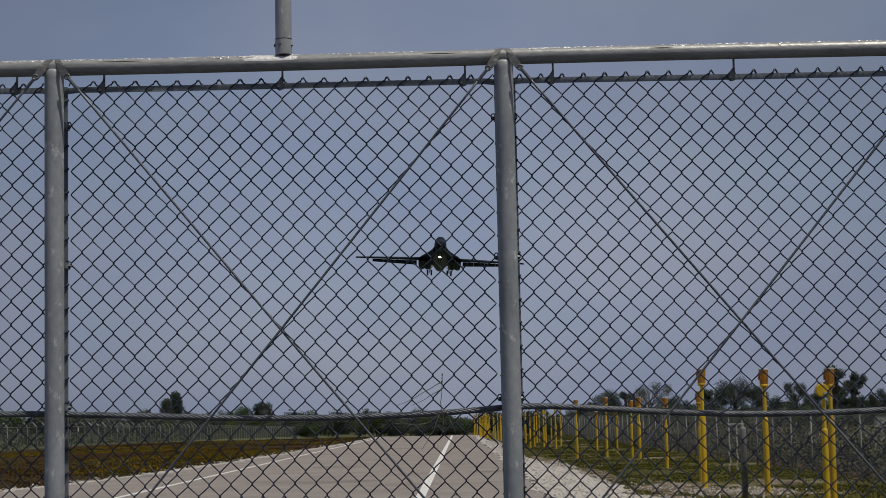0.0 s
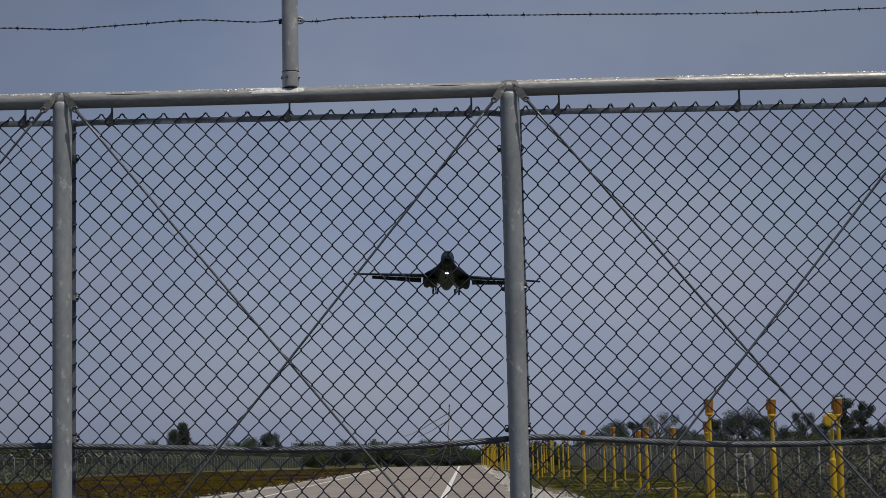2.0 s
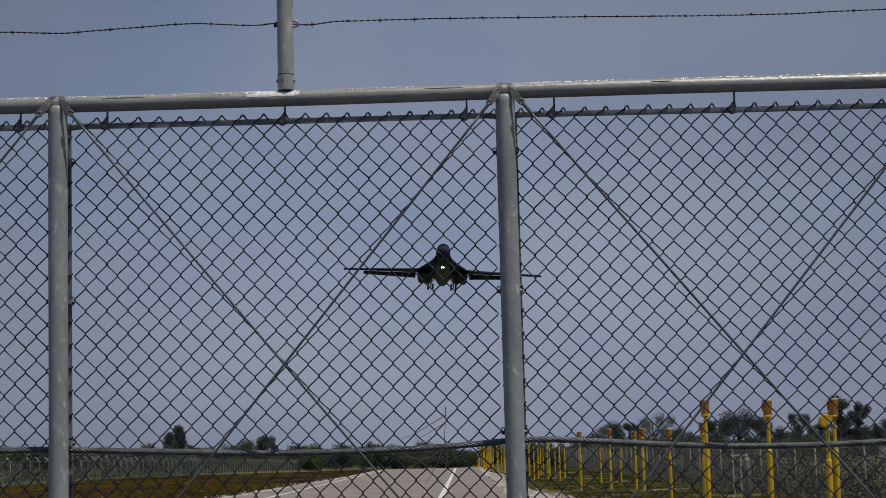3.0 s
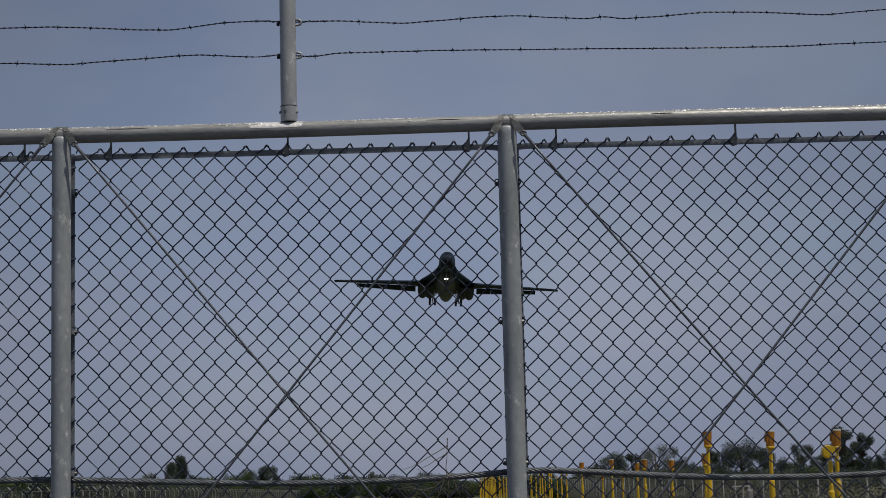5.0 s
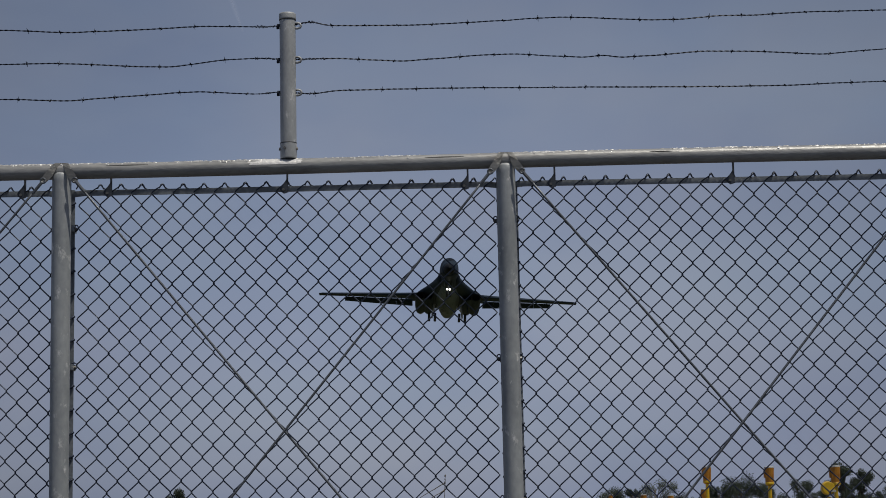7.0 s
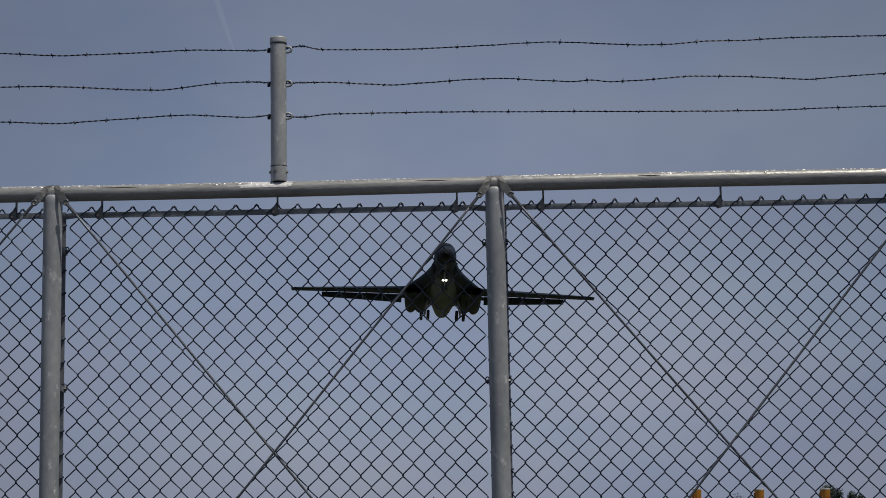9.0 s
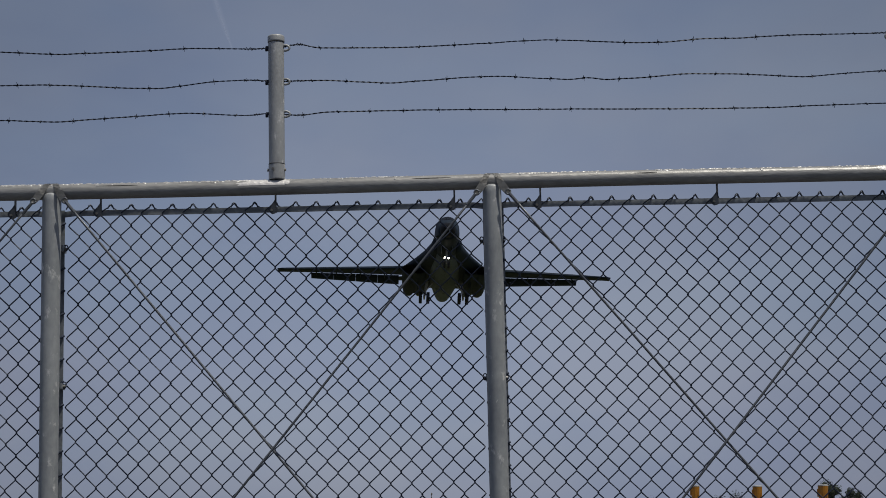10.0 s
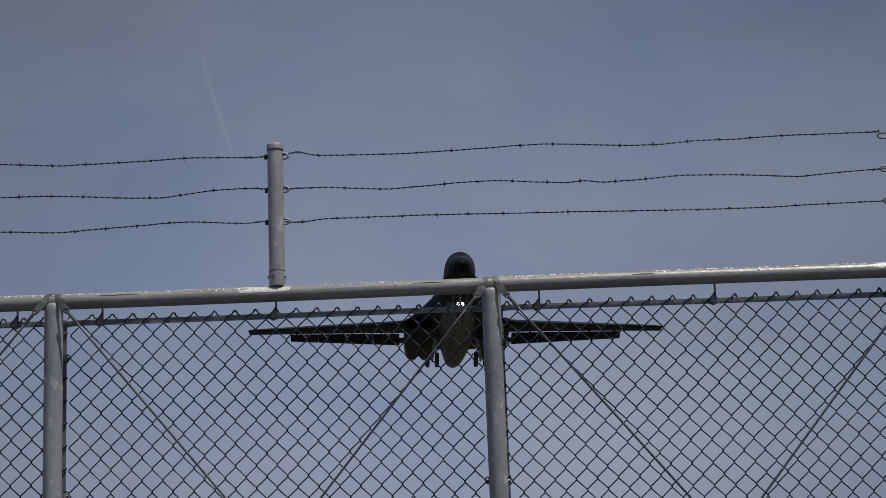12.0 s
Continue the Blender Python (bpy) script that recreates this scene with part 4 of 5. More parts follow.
# the thick wire rope behind the posts
ROPE_Z = piecewise((-3.1, 1.668), (-2.2, 1.640), (-1.55, 1.652), (-1.35, 1.648), (-1.0, 1.632), (-0.64, 1.617), (-0.3, 1.614), (0.0, 1.621),
                   (0.24, 1.636), (0.335, 1.645), (0.6, 1.628), (0.85, 1.608), (1.08, 1.598), (1.35, 1.594), (1.61, 1.599), (2.1, 1.63))


def rope_z(x):
    return sum(ROPE_Z(x + k * 0.05) for k in (-2, -1, 0, 1, 2)) / 5 - 0.011


rope = tagged(empty("wire_rope"), "thick twisted steel wire rope strung across the gate", "wire rope")
xs = np.arange(-3.05, 2.05, 0.011)
tube("core", [(x, 0.056, rope_z(x)) for x in xs[::6]], 0.0060, ROPE, rope, 6)
for s in range(6):
    pts = []
    for x in xs:
        a = 2 * math.pi * (x / 0.135 + s / 6)
        pts.append((x, 0.056 + 0.0072 * math.cos(a), rope_z(x) + 0.0072 * math.sin(a)))
    tube("strand", pts, 0.0044, ROPE, rope, 5)

# dry weed caught on the rope
weed = tagged(empty("dry_weed", 0.029, 0.035, 1.628), "dry broken weed stalks caught on the wire rope", "weed")
rng = random.Random(14)
STALKS = (((0.0, -0.03), (-0.002, 0.02), (0.003, 0.07), (0.005, 0.122)),
          ((0.003, 0.096), (-0.05, 0.068), (-0.10, 0.038), (-0.165, 0.012)),
          ((0.002, 0.070), (-0.035, 0.050), (-0.07, 0.028), (-0.108, 0.013)),
          ((0.0, 0.0), (-0.018, -0.026), (-0.040, -0.045), (-0.075, -0.061), (-0.13, -0.085)),
          ((-0.055, -0.053), (-0.09, -0.058), (-0.14, -0.050), (-0.184, -0.052)),
          ((0.006, 0.002), (0.020, -0.018), (0.032, -0.045), (0.050, -0.093)),
          ((0.010, -0.004), (0.004, -0.04), (0.006, -0.07), (-0.006, -0.10)),
          ((-0.008, -0.02), (-0.030, -0.075), (-0.05, -0.11), (-0.075, -0.147)))
for bends in STALKS:
    pts = []
    for (x0, z0), (x1, z1) in zip(bends, bends[1:]):
        for k in range(4):
            pts.append((x0 + (x1 - x0) * k / 4 + rng.uniform(-1, 1) * 0.0012, rng.uniform(-1, 1) * 0.003, z0 + (z1 - z0) * k / 4 + rng.uniform(-1, 1) * 0.0012))
    pts.append((bends[-1][0], 0.0, bends[-1][1]))
    tube("stalk", pts, [0.0018 - 0.0012 * k / len(pts) for k in range(len(pts))], TWIG, weed, 5)
for x, z, size in ((0.005, 0.122, 0.004), (0.003, 0.098, 0.0035), (0.004, 0.110, 0.003), (0.002, 0.072, 0.003)):
    bm = bmesh.new()
    bmesh.ops.create_icosphere(bm, subdivisions=1, radius=size, matrix=pose(x, 0, z) @ Matrix.Diagonal((0.8, 0.8, 1.5, 1)))
    part("seed_husk", bm, TWIG, weed)

# stub posts and barbed wire above the rail
STUBS = (-2.90, -0.521, 1.868)
WIRES = (3.434, 3.303, 3.178)
for sx in STUBS:
    stub = tagged(tube("extension_post", [(sx, 0, z) for z in (2.925, 2.927, 2.93, 3.44, 3.455, 3.458)], 0.0300, GALV_STUB, gate, 32), "short galvanised barbed wire extension post")
    bm = bmesh.new()
    lathe(bm, [(0.0302, 2.925), (0.0309, 2.928), (0.0310, 2.931), (0.0310, 2.979), (0.0309, 2.981), (0.0302, 2.983)], 32, sx, 0)
    part("sleeve", bm, GALV_STUB, stub, smooth=True)
    bm = bmesh.new()
    lathe(bm, [(0.0300, 3.4545), (0.0318, 3.455), (0.0320, 3.460), (0.0320, 3.474), (0.0312, 3.478), (0.029, 3.480), (0.001, 3.482)], 32, sx, 0)
    part("cap", bm, GALV_STUB, stub, smooth=True)
    for (bx, by) in ((-0.012, -0.031), (0.031, -0.008), (-0.031, -0.006)):
        bm = bmesh.new()
        bmesh.ops.create_cone(bm, cap_ends=True, segments=8, radius1=0.006, radius2=0.005, depth=0.008,
                              matrix=pose(sx + bx, by, 2.962, 90, 0, 0) if abs(bx) < 0.02 else pose(sx + bx, by, 2.962, 0, 90, 0))
        part("bolt", bm, BOLT, stub)
    for z in (2.9845, 3.4535):
        tube("seam", [(sx + 0.0302 * math.cos(a), 0.0302 * math.sin(a), z) for a in np.linspace(0, 6.2832, 33)], 0.0014, SEAM, stub, 5, "dark dirty seam")
    # bright repair paint where the post is welded on
    vv, ff = [], []
    n, m = 14, 12
    for i in range(n + 1):
        x = sx - 0.135 + 0.180 * i / n
        for k in range(m + 1):
            a = radians(8 + 118 * k / m)
            rag = 0.024 * noise.noise((k * 0.9, sx, i * 0.2)) * (1 if 0 < i < n else 2)
            vv.append((x + rag, -0.0294 * math.cos(a), RAIL_Z - 0.001 + 0.002 * math.sin((x + rag) * 2.1) + x * 0.004 + 0.0294 * math.sin(a)))
    for i in range(n):
        for k in range(m):
            o = i * (m + 1) + k
            ff.append((o, o + m + 1, o + m + 2, o + 1))
    mesh_object("repair_paint", vv, ff, WELD, stub, "bright silver repair paint at the weld", True)
    for wz in WIRES:
        # welded eye loops, and the wire's end wound round itself on both sides
        for side in ((1, -1) if sx > 1 else (1,)):
            reach = 0.084 if side < 0 else 0.051
            tube("wire_loop", [(sx + side * 0.027, -0.004, wz + 0.007), (sx + side * (reach - 0.012), -0.005, wz + 0.008), (sx + side * (reach - 0.003), -0.006, wz + 0.004),
                               (sx + side * reach, -0.006, wz - 0.004), (sx + side * (reach - 0.004), -0.005, wz - 0.010), (sx + side * (reach - 0.015), -0.004, wz - 0.013),
                               (sx + side * 0.027, -0.004, wz - 0.012)], 0.0044, GALV_STUB, stub, 6)
        tube("tie_coil", [(sx - 0.030 - 0.0016 * a / 3.14, -0.004 + 0.006 * math.cos(a), wz - 0.004 + 0.0085 * math.sin(a)) for a in np.linspace(0, 18.85, 30)], 0.0026, BARB, stub, 4)


# each strand's height over the gate: it is kinked and sags between the posts
SAG_TOP = piecewise((-3.05, 3.425), (-1.57, 3.438), (-1.34, 3.423), (-1.05, 3.429), (-0.83, 3.438), (-0.62, 3.429), (-0.47, 3.438), (-0.44, 3.449), (-0.37, 3.429), (-0.06, 3.424),
                 (0.18, 3.431), (0.5, 3.445), (0.83, 3.426), (0.97, 3.427), (1.09, 3.437), (1.22, 3.436), (1.4, 3.444), (1.75, 3.446), (2.4, 3.44))
SAG_MID = piecewise((-3.05, 3.30), (-1.4, 3.307), (-1.07, 3.287), (-0.95, 3.283), (-0.75, 3.307), (-0.62, 3.311), (-0.52, 3.302), (-0.34, 3.304), (-0.09, 3.287), (0.19, 3.304),
                 (0.32, 3.306), (0.58, 3.288), (0.66, 3.295), (0.71, 3.285), (0.84, 3.289), (1.03, 3.302), (1.23, 3.297), (1.47, 3.281), (1.76, 3.299), (2.4, 3.29))
SAG_LOW = piecewise((-3.05, 3.175), (-1.57, 3.173), (-1.34, 3.162), (-0.95, 3.184), (-0.83, 3.186), (-0.63, 3.172), (-0.55, 3.181), (-0.43, 3.169), (-0.34, 3.181), (0.06, 3.181),
                 (0.5, 3.175), (0.97, 3.167), (1.36, 3.164), (1.43, 3.168), (1.75, 3.173), (2.4, 3.17))
SAG = (SAG_TOP, SAG_MID, SAG_LOW)


def strand_z(x, k):
    return sum(SAG[k](x + d) for d in (-0.026, -0.013, 0.0, 0.013, 0.026)) / 5 + 0.0012 * noise.noise((x * 14.0, k * 3.3, 2.5))


barb_mesh = None
for k in range(3):
    xs = np.arange(-3.05, 2.4, 0.0085)
    store = ([], [])
    for h in (0, math.pi):
        pts = []
        for x in xs:
            near = min(abs(x - s) for s in STUBS)
            r = 0.0014 + (0.0012 * abs(math.sin(x * 190)) if near < 0.12 else 0)
            a = 2 * math.pi * x / 0.046 * (1.7 if near < 0.12 else 1) + h
            pts.append((x, -0.004 + r * math.cos(a), strand_z(x, k) + r * math.sin(a)))
        add_tube(store, pts, 0.00155, 4)
    # loose turns of the wire's own end beside each post
    for sx in STUBS:
        for side, reach in ((-1, 0.10 - 0.02 * k), (1, 0.075 + 0.03 * (k == 1))):
            turns = [(sx + side * (0.036 + reach * q), q) for q in np.linspace(0, 1, 70)]
            add_tube(store, [(x, -0.004 + 0.003 * math.cos(q * 47 + k), strand_z(x, k) + 0.0035 * noise.noise((q * 9, k, sx)) + (0.0026 + 0.004 * noise.noise((q * 5, sx, k))) * math.sin(q * 40 + 4 * math.sin(q * 7 + k)))
                             for x, q in turns], 0.0013, 4)
    wire = mesh_object("barbed_wire", *store, BARB, gate, "thin twisted barbed wire strand")
    x = -3.0 + 0.04 * k
    while x < 2.35:
        if barb_mesh is None:
            b = ([], [])
            for sa in (0.35, 1.9):
                add_tube(b, [(-0.004, 0, 0), (-0.003, 0.004, 0.003), (0.0, 0, 0.005), (0.003, -0.004, 0), (0.004, 0.0, -0.003)], 0.0016, 4)
                d = Vector((math.cos(sa) * 0.5, -0.3, math.sin(sa)))
                add_tube(b, [d * -0.012, d * 0.0, d * 0.012], [0.0008, 0.0017, 0.0008], 4)
            o = mesh_object("barb", *b, BARB, wire)
            barb_mesh = o.data
        else:
            o = new("barb", barb_mesh)
            o.parent = wire
        o.location = (x, -0.004, strand_z(x, k))
        o.rotation_euler = (rng.uniform(0, 6.28), 0, rng.uniform(-0.3, 0.3))
        x += 0.125 * rng.uniform(0.93, 1.07)


# ---- the aircraft ----
# local space: nose towards -y, z up; the origin lies midway between the wing tips, 27 m behind the nose
NOSE = 27.0
jet = tagged(empty("bomber_aircraft"), "dark grey swing-wing jet bomber landing with gear down and lights on", "aircraft")


def loft(name, sections, mat, parent, sides=28, power=2.2, label="", caps=True):
    """Sections (s, centre x, half width, top z, bottom z) joined into a skin; s is counted from the nose."""
    verts, faces = [], []
    for s, cx, w, zt, zb in sections:
        for k in range(sides):
            a = 2 * math.pi * k / sides
            c, d = math.cos(a), math.sin(a)
            x = math.copysign(abs(c) ** (2 / power), c) * w
            z = (zt + zb) / 2 + math.copysign(abs(d) ** (2 / power), d) * (zt - zb) / 2
            verts.append((cx + x, s - NOSE, z))
    for i in range(len(sections) - 1):
        for k in range(sides):
            a, b = i * sides + k, i * sides + (k + 1) % sides
            faces.append((a, a + sides, b + sides, b))
    if caps:
        faces.append(tuple(range(sides)))
        faces.append(tuple(range(len(sections) * sides - 1, (len(sections) - 1) * sides - 1, -1)))
    return mesh_object(name, verts, faces, mat, parent, label, True)


def slab(name, outline, mat, parent, label=""):
    """A lifting surface: stations (x, s of leading edge, chord, thickness, z, droop in degrees) with an aerofoil section."""
    prof = ((0, 0), (0.03, 0.3), (0.12, 0.46), (0.35, 0.5), (0.65, 0.33), (1, 0.03), (1, -0.03), (0.65, -0.25), (0.35, -0.42), (0.12, -0.4), (0.03, -0.24))
    verts, faces = [], []
    for x, s, chord, thick, z, droop in outline:
        c, d = math.cos(radians(droop)), math.sin(radians(droop))
        for u, t in prof:
            verts.append((x, s + u * chord * c + t * thick * d - NOSE, z - u * chord * d + t * thick * c))
    m = len(prof)
    for i in range(len(outline) - 1):
        for k in range(m):
            a, b = i * m + k, i * m + (k + 1) % m
            faces.append((a, b, b + m, a + m))
    faces.append(tuple(range(m)))
    faces.append(tuple(range(len(outline) * m - 1, (len(outline) - 1) * m - 1, -1)))
    return mesh_object(name, verts, faces, mat, parent, label, True)


# split at 12 m so shaded front and lit belly have separate tones
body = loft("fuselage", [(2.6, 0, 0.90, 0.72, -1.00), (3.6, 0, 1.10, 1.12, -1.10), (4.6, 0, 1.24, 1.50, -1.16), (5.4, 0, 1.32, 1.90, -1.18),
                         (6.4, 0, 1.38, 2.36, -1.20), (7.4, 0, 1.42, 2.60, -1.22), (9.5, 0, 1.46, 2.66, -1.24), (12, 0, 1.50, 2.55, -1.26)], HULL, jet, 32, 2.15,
            "forward fuselage in the shaded hull tone")
loft("rear_fuselage", [(12, 0, 1.50, 2.55, -1.26),
                         (16, 0, 1.72, 2.35, -1.48), (20, 0, 1.95, 2.15, -1.72), (26, 0, 2.00, 2.0, -1.88), (31, 0, 1.72, 1.85, -1.78), (35, 0, 1.40, 1.6, -1.4),
                         (39, 0, 1.15, 1.35, -0.92), (42.5, 0, 0.85, 1.1, -0.42), (44.2, 0, 0.50, 0.85, -0.08), (44.6, 0, 0.2, 0.7, 0.2)], HULL_LIT, jet, 32, 2.15,
            "long grey blended fuselage")
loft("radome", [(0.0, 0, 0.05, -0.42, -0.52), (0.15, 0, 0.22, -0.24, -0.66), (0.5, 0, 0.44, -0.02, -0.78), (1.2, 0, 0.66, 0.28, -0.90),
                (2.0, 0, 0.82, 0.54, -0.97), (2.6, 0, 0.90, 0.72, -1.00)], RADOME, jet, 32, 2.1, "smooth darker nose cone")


def pane(points, name="windscreen_pane"):
    bm = bmesh.new()
    f = bm.faces.new([bm.verts.new((x, s - NOSE, z)) for x, s, z in points])
    bmesh.ops.solidify(bm, geom=[f], thickness=0.04)
    return part(name, bm, GLASS, body, "dark cockpit window pane")


for s in (-1, 1):
    pane(((s * 0.03, 4.75, 1.66), (s * 0.55, 4.92, 1.55), (s * 0.62, 6.1, 2.12), (s * 0.03, 6.0, 2.28)))
    pane(((s * 0.61, 4.97, 1.50), (s * 1.00, 5.30, 1.22), (s * 1.08, 6.4, 1.72), (s * 0.68, 6.15, 2.10)))
    pane(((s * 1.05, 5.40, 1.16), (s * 1.27, 5.9, 0.88), (s * 1.31, 7.0, 1.16), (s * 1.13, 6.5, 1.66)))
    slab("nose_vane", [(s * 1.05, 3.6, 1.1, 0.08, -0.5, 0), (s * 1.62, 4.1, 0.5, 0.05, -0.85, 0)], HULL, jet, "small downswept nose vane")

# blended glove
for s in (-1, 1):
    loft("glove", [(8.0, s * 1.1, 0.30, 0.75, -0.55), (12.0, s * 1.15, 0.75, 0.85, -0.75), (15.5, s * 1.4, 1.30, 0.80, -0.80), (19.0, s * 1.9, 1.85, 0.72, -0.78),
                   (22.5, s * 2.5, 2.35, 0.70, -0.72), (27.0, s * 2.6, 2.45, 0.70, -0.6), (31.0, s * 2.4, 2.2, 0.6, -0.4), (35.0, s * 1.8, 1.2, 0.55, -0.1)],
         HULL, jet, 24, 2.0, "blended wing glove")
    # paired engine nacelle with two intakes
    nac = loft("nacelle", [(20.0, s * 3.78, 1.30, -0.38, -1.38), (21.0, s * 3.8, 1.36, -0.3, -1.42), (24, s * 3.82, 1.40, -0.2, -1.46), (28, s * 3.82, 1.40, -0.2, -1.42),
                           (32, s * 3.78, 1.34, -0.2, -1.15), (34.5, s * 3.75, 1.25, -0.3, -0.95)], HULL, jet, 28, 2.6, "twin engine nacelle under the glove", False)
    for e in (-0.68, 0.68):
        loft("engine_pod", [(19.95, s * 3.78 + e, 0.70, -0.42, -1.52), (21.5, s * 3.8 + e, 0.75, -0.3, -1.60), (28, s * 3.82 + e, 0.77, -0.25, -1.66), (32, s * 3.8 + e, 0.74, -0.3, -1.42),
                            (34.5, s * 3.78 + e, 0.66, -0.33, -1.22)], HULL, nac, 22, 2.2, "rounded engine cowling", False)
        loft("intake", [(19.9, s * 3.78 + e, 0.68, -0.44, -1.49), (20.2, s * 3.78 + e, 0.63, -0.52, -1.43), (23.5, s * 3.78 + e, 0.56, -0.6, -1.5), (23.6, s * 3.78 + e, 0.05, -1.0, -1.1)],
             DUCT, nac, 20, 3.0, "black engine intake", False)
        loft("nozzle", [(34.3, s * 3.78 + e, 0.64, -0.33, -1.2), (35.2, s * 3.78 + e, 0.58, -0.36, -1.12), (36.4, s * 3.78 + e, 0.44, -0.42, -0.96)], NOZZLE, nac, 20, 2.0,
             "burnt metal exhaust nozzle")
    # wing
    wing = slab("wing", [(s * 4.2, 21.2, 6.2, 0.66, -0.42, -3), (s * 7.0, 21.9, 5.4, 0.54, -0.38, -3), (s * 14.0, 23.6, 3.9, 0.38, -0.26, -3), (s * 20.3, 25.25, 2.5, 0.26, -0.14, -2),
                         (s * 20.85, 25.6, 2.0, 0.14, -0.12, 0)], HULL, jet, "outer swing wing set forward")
    slab("slat", [(s * 5.6, 21.1, 0.9, 0.26, -0.62, -20), (s * 12.5, 22.85, 0.75, 0.22, -0.50, -20), (s * 20.0, 24.85, 0.5, 0.15, -0.28, -20)], HULL, wing, "drooped leading edge slat")
    for a, b in ((5.7, 8.38), (8.40, 11.13), (11.15, 13.93), (13.95, 16.7)):
        slab("flap", [(s * x, 27.6 - 0.06 * (x - 5.7), 1.7 - 0.062 * (x - 5.7), 0.34 - 0.013 * (x - 5.7), -0.14 - 0.012 * (x - 5.7), 30) for x in (a, b)], HULL, wing, "lowered slotted flap section")
    for fx in (7.5, 10.5, 13.5, 16.0):
        slab("flap_track", [(s * fx - 0.06, 25.7, 2.2, 0.22, -0.36, 4), (s * fx + 0.06, 25.7, 2.2, 0.22, -0.36, 4)], HULL, wing)
    slab("stabiliser", [(s * 0.3, 37.5, 5.0, 0.4, 2.5, 0), (s * 6.85, 41.2, 2.0, 0.12, 2.5, 0)], HULL, jet, "horizontal tailplane")

vv = []
for z, s, c, w in ((1.0, 32.5, 9.0, 0.30), (3.3, 35.6, 6.6, 0.26), (7.4, 40.3, 3.0, 0.09)):
    vv += [(0, s - NOSE, z), (w, s + c * 0.4 - NOSE, z), (0, s + c - NOSE, z), (-w, s + c * 0.4 - NOSE, z)]
mesh_object("fin", vv, [(4 * i + k, 4 * i + (k + 1) % 4, 4 * i + 4 + (k + 1) % 4, 4 * i + 4 + k) for i in range(2) for k in range(4)] + [(8, 9, 10, 11)], HULL, jet, "tall swept tail fin")


def wheel(parent, x, s, z, r, w):
    bm = bmesh.new()
    lathe(bm, [(r * 0.55, -w / 2), (r * 0.92, -w / 2), (r, -w * 0.3), (r, w * 0.3), (r * 0.92, w / 2), (r * 0.55, w / 2)], 20)
    tyre = part("wheel", bm, RUBBER, parent, "black aircraft tyre", True)
    tyre.matrix_basis = pose(x, s - NOSE, z, 0, 90, 0)
    bm = bmesh.new()
    lathe(bm, [(r * 0.5, -w * 0.52), (r * 0.5, w * 0.52)], 12)
    part("hub", bm, GEAR, tyre)


gear = tagged(tube("nose_gear", [(0, 7.6 - NOSE, -1.1), (0, 7.3 - NOSE, -2.0), (0, 7.2 - NOSE, -3.0)], [0.14, 0.12, 0.09], GEAR, jet, 12), "white nose gear leg")
for sx in (-0.24, 0.24):
    wheel(gear, sx, 7.2, -3.1, 0.44, 0.26)
tube("drag_brace", [(0, 9.2 - NOSE, -1.4), (0, 7.35 - NOSE, -2.0)], 0.07, GEAR, gear, 8)
for sx in (-0.19, 0.19):
    bm = bmesh.new()
    bmesh.ops.create_cone(bm, cap_ends=True, segments=20, radius1=0.155, radius2=0.125, depth=0.18, matrix=pose(sx, 7.02 - NOSE, -2.38, -90, 0, 0))
    can = part("light_can", bm, GEAR, gear)
    bm = bmesh.new()
    bmesh.ops.create_cone(bm, cap_ends=True, segments=20, radius1=0.125, radius2=0.125, depth=0.02, matrix=pose(sx, 6.91 - NOSE, -2.38, 90, 0, 0))
    part("landing_light", bm, LAMP, can, "bright white landing light")
for s in (-1, 1):
    box("gear_door", s * 0.62 - 0.02, s * 0.62 + 0.02, 6.4 - NOSE, 8.6 - NOSE, -1.85, -1.05, HULL_LIT, jet, 0.01, "open nose gear door")
    leg = tagged(tube("main_gear", [(s * 2.1, 25.4 - NOSE, -1.2), (s * 2.35, 25.4 - NOSE, -2.7), (s * 2.42, 25.4 - NOSE, -3.35)], [0.2, 0.17, 0.13], GEAR, jet, 12), "white main gear leg")
    tube("side_brace", [(s * 1.4, 25.4 - NOSE, -1.5), (s * 2.3, 25.4 - NOSE, -2.5)], 0.08, GEAR, leg, 8)
    box("bogie_beam", s * 2.42 - 0.1, s * 2.42 + 0.1, 24.6 - NOSE, 26.2 - NOSE, -3.45, -3.25, GEAR, leg, 0.02)
    for wx in (-0.47, 0.47):
        for ws in (24.65, 26.15):
            wheel(leg, s * 2.42 + wx, ws, -3.38, 0.58, 0.40)
    bm = bmesh.new()
    box_bm(bm, s * 3.25 - 0.03, s * 3.25 + 0.03, 23.6 - NOSE, 27.2 - NOSE, -2.7, -1.6, 0.01)
    part("main_gear_door", bm, HULL, jet, "open main gear door")


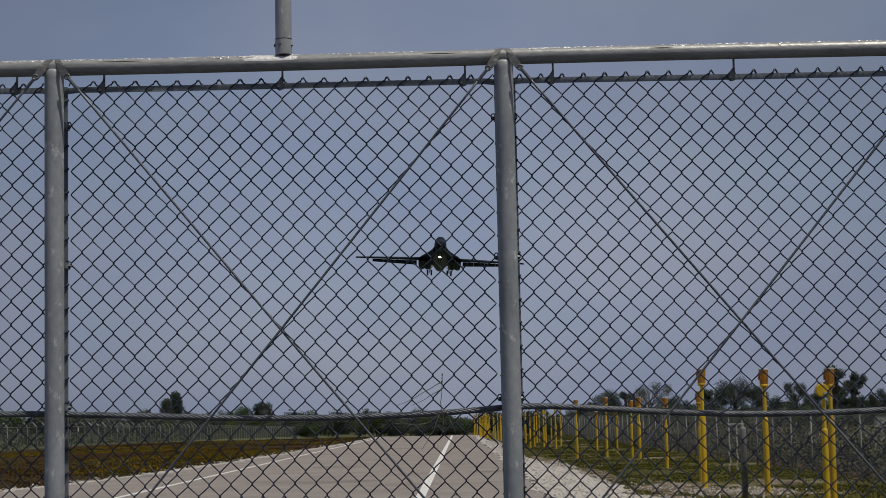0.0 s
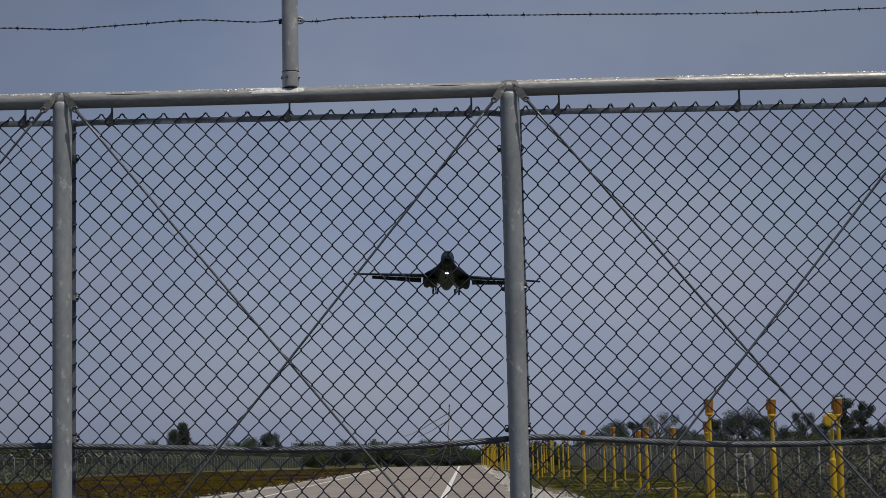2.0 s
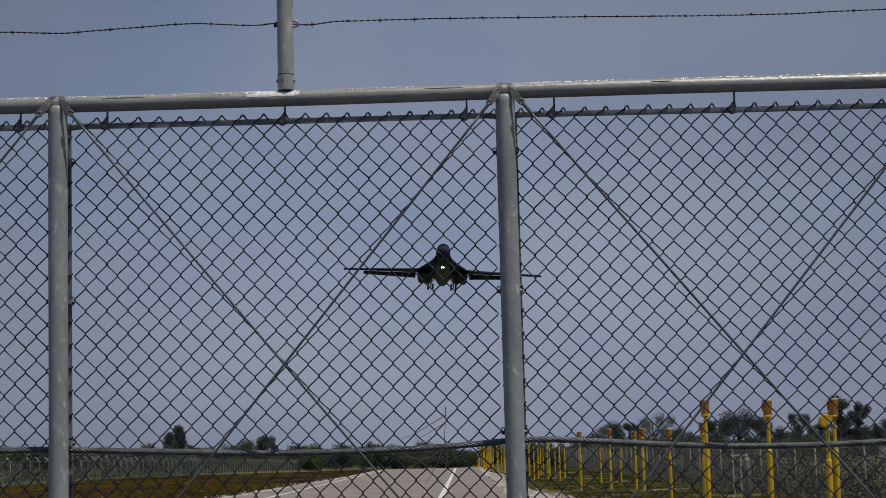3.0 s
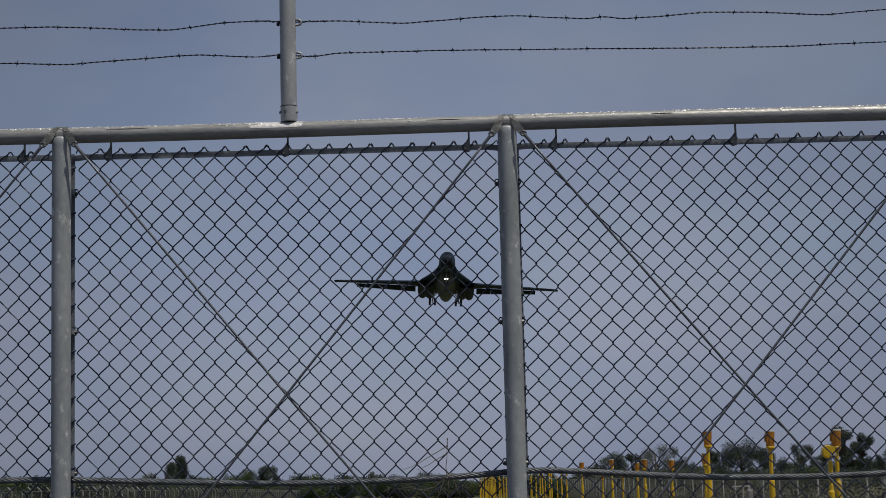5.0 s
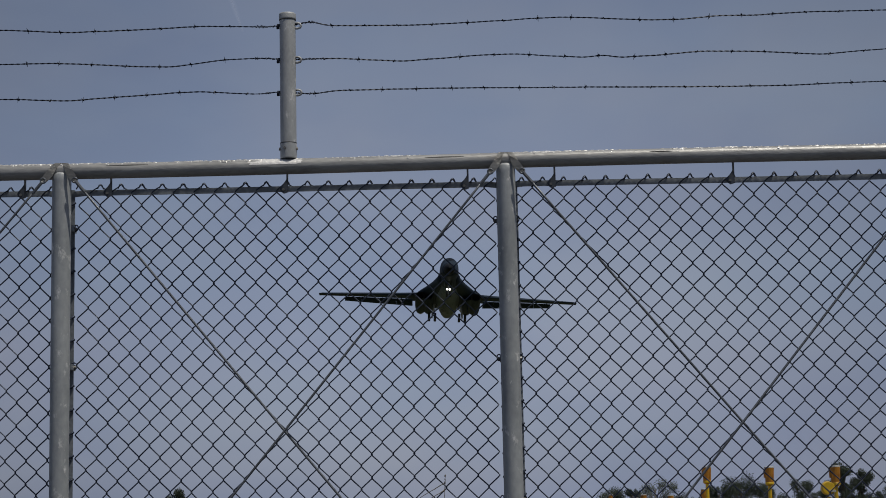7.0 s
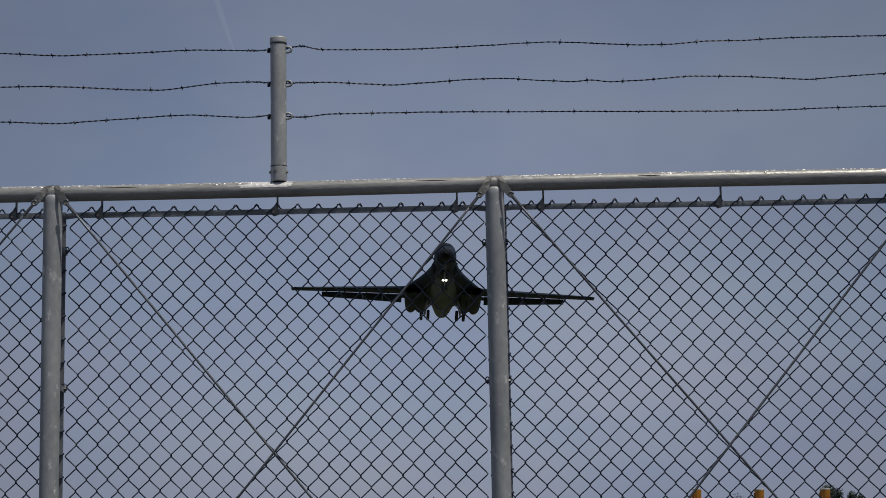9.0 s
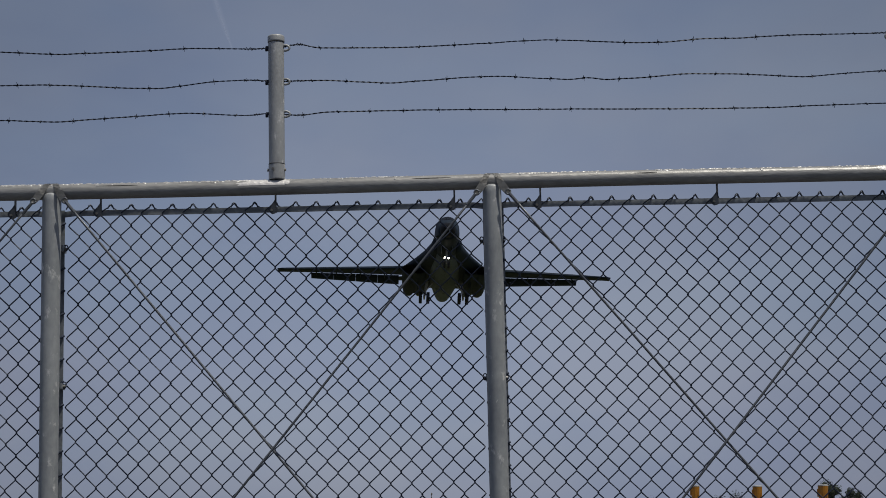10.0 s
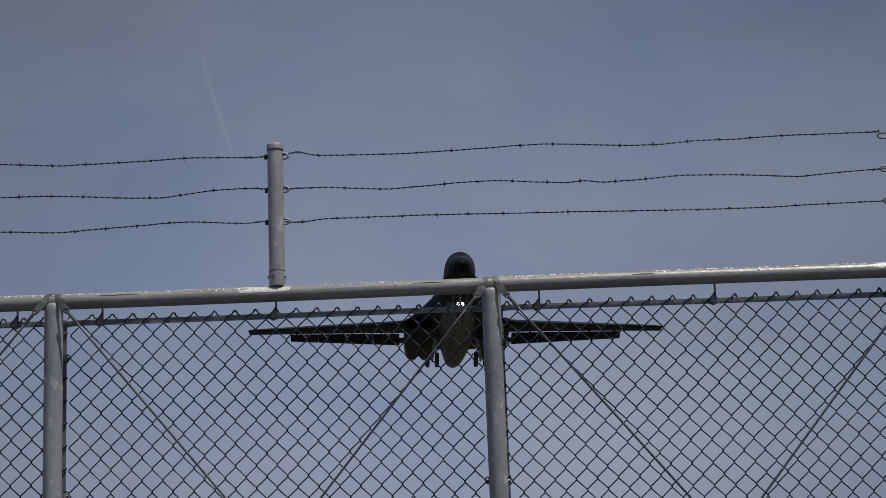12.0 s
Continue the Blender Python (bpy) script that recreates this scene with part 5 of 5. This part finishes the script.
# ---- far contrail ----
trail_mat = bpy.data.materials.new("thin_ice_cloud")
trail_mat.use_nodes = True
tn, tl = trail_mat.node_tree.nodes, trail_mat.node_tree.links
tn.clear()
t_out, t_mix, t_clear, t_glow = (tn.new(k) for k in ("ShaderNodeOutputMaterial", "ShaderNodeMixShader", "ShaderNodeBsdfTransparent", "ShaderNodeEmission"))
t_glow.inputs["Color"].default_value = (0.36, 0.39, 0.47, 1)
t_mix.inputs[0].default_value = 0.030
tl.new(t_clear.outputs[0], t_mix.inputs[1])
tl.new(t_glow.outputs[0], t_mix.inputs[2])
tl.new(t_mix.outputs[0], t_out.inputs["Surface"])
cv, cf = [], []
for y, share in ((3000, 1.5), (2996, 1.1), (2992, 0.75), (2988, 0.4)):
    base = len(cv)
    for k in range(25):
        q = k / 24
        x, z = -385 + 54 * q - 3.5 * math.sin(q * 3.1), 1012 - 186 * q
        w = (0.8 + 3.6 * math.sin(q * 3.0) + 1.6 * noise.noise((q * 7, y, 0))) * share
        cv += [(x - w, y, z), (x + w, y, z)]
        if k:
            o = base + 2 * k
            cf.append((o - 2, o - 1, o + 1, o))
tagged(mesh_object("backdrop", cv, cf, trail_mat, smooth=True), "faint short white contrail high in the sky", "contrail", kind="structure")


# ---- moving things ----
# seconds, x, y, z, roll and yaw in degrees
FLIGHT = [
    (0.0, 0.08, 442.70, 40.92, 3.52, 0.3),
    (1.5, 0.09, 409.25, 40.16, 3.66, 0.31),
    (2.5, 0.14, 386.95, 39.60, 3.66, 0.32),
    (5.5, 0.54, 320.05, 37.74, 3.90, 0.35),
    (6.5, 0.72, 297.75, 37.05, 3.70, 0.42),
    (7.0, 0.78, 286.60, 36.66, 3.35, 0.45),
    (9.0, 1.29, 242.00, 35.00, 2.92, 0.59),
    (9.5, 1.44, 230.85, 34.55, 2.90, 0.62),
    (10.0, 1.60, 219.70, 34.10, 2.70, 0.71),
    (10.5, 1.77, 208.55, 33.63, 2.35, 0.81),
    (11.0, 1.95, 197.40, 33.16, 2.15, 0.9),
    (11.5, 2.13, 186.25, 32.67, 1.80, 0.88),
    (12.0, 2.33, 175.10, 32.17, 1.30, 0.85),
]


def motions():
    walk(jet, [(t, pose(x, y, z, -4.0, roll, yaw)) for t, x, y, z, roll, yaw in FLIGHT])


motions()
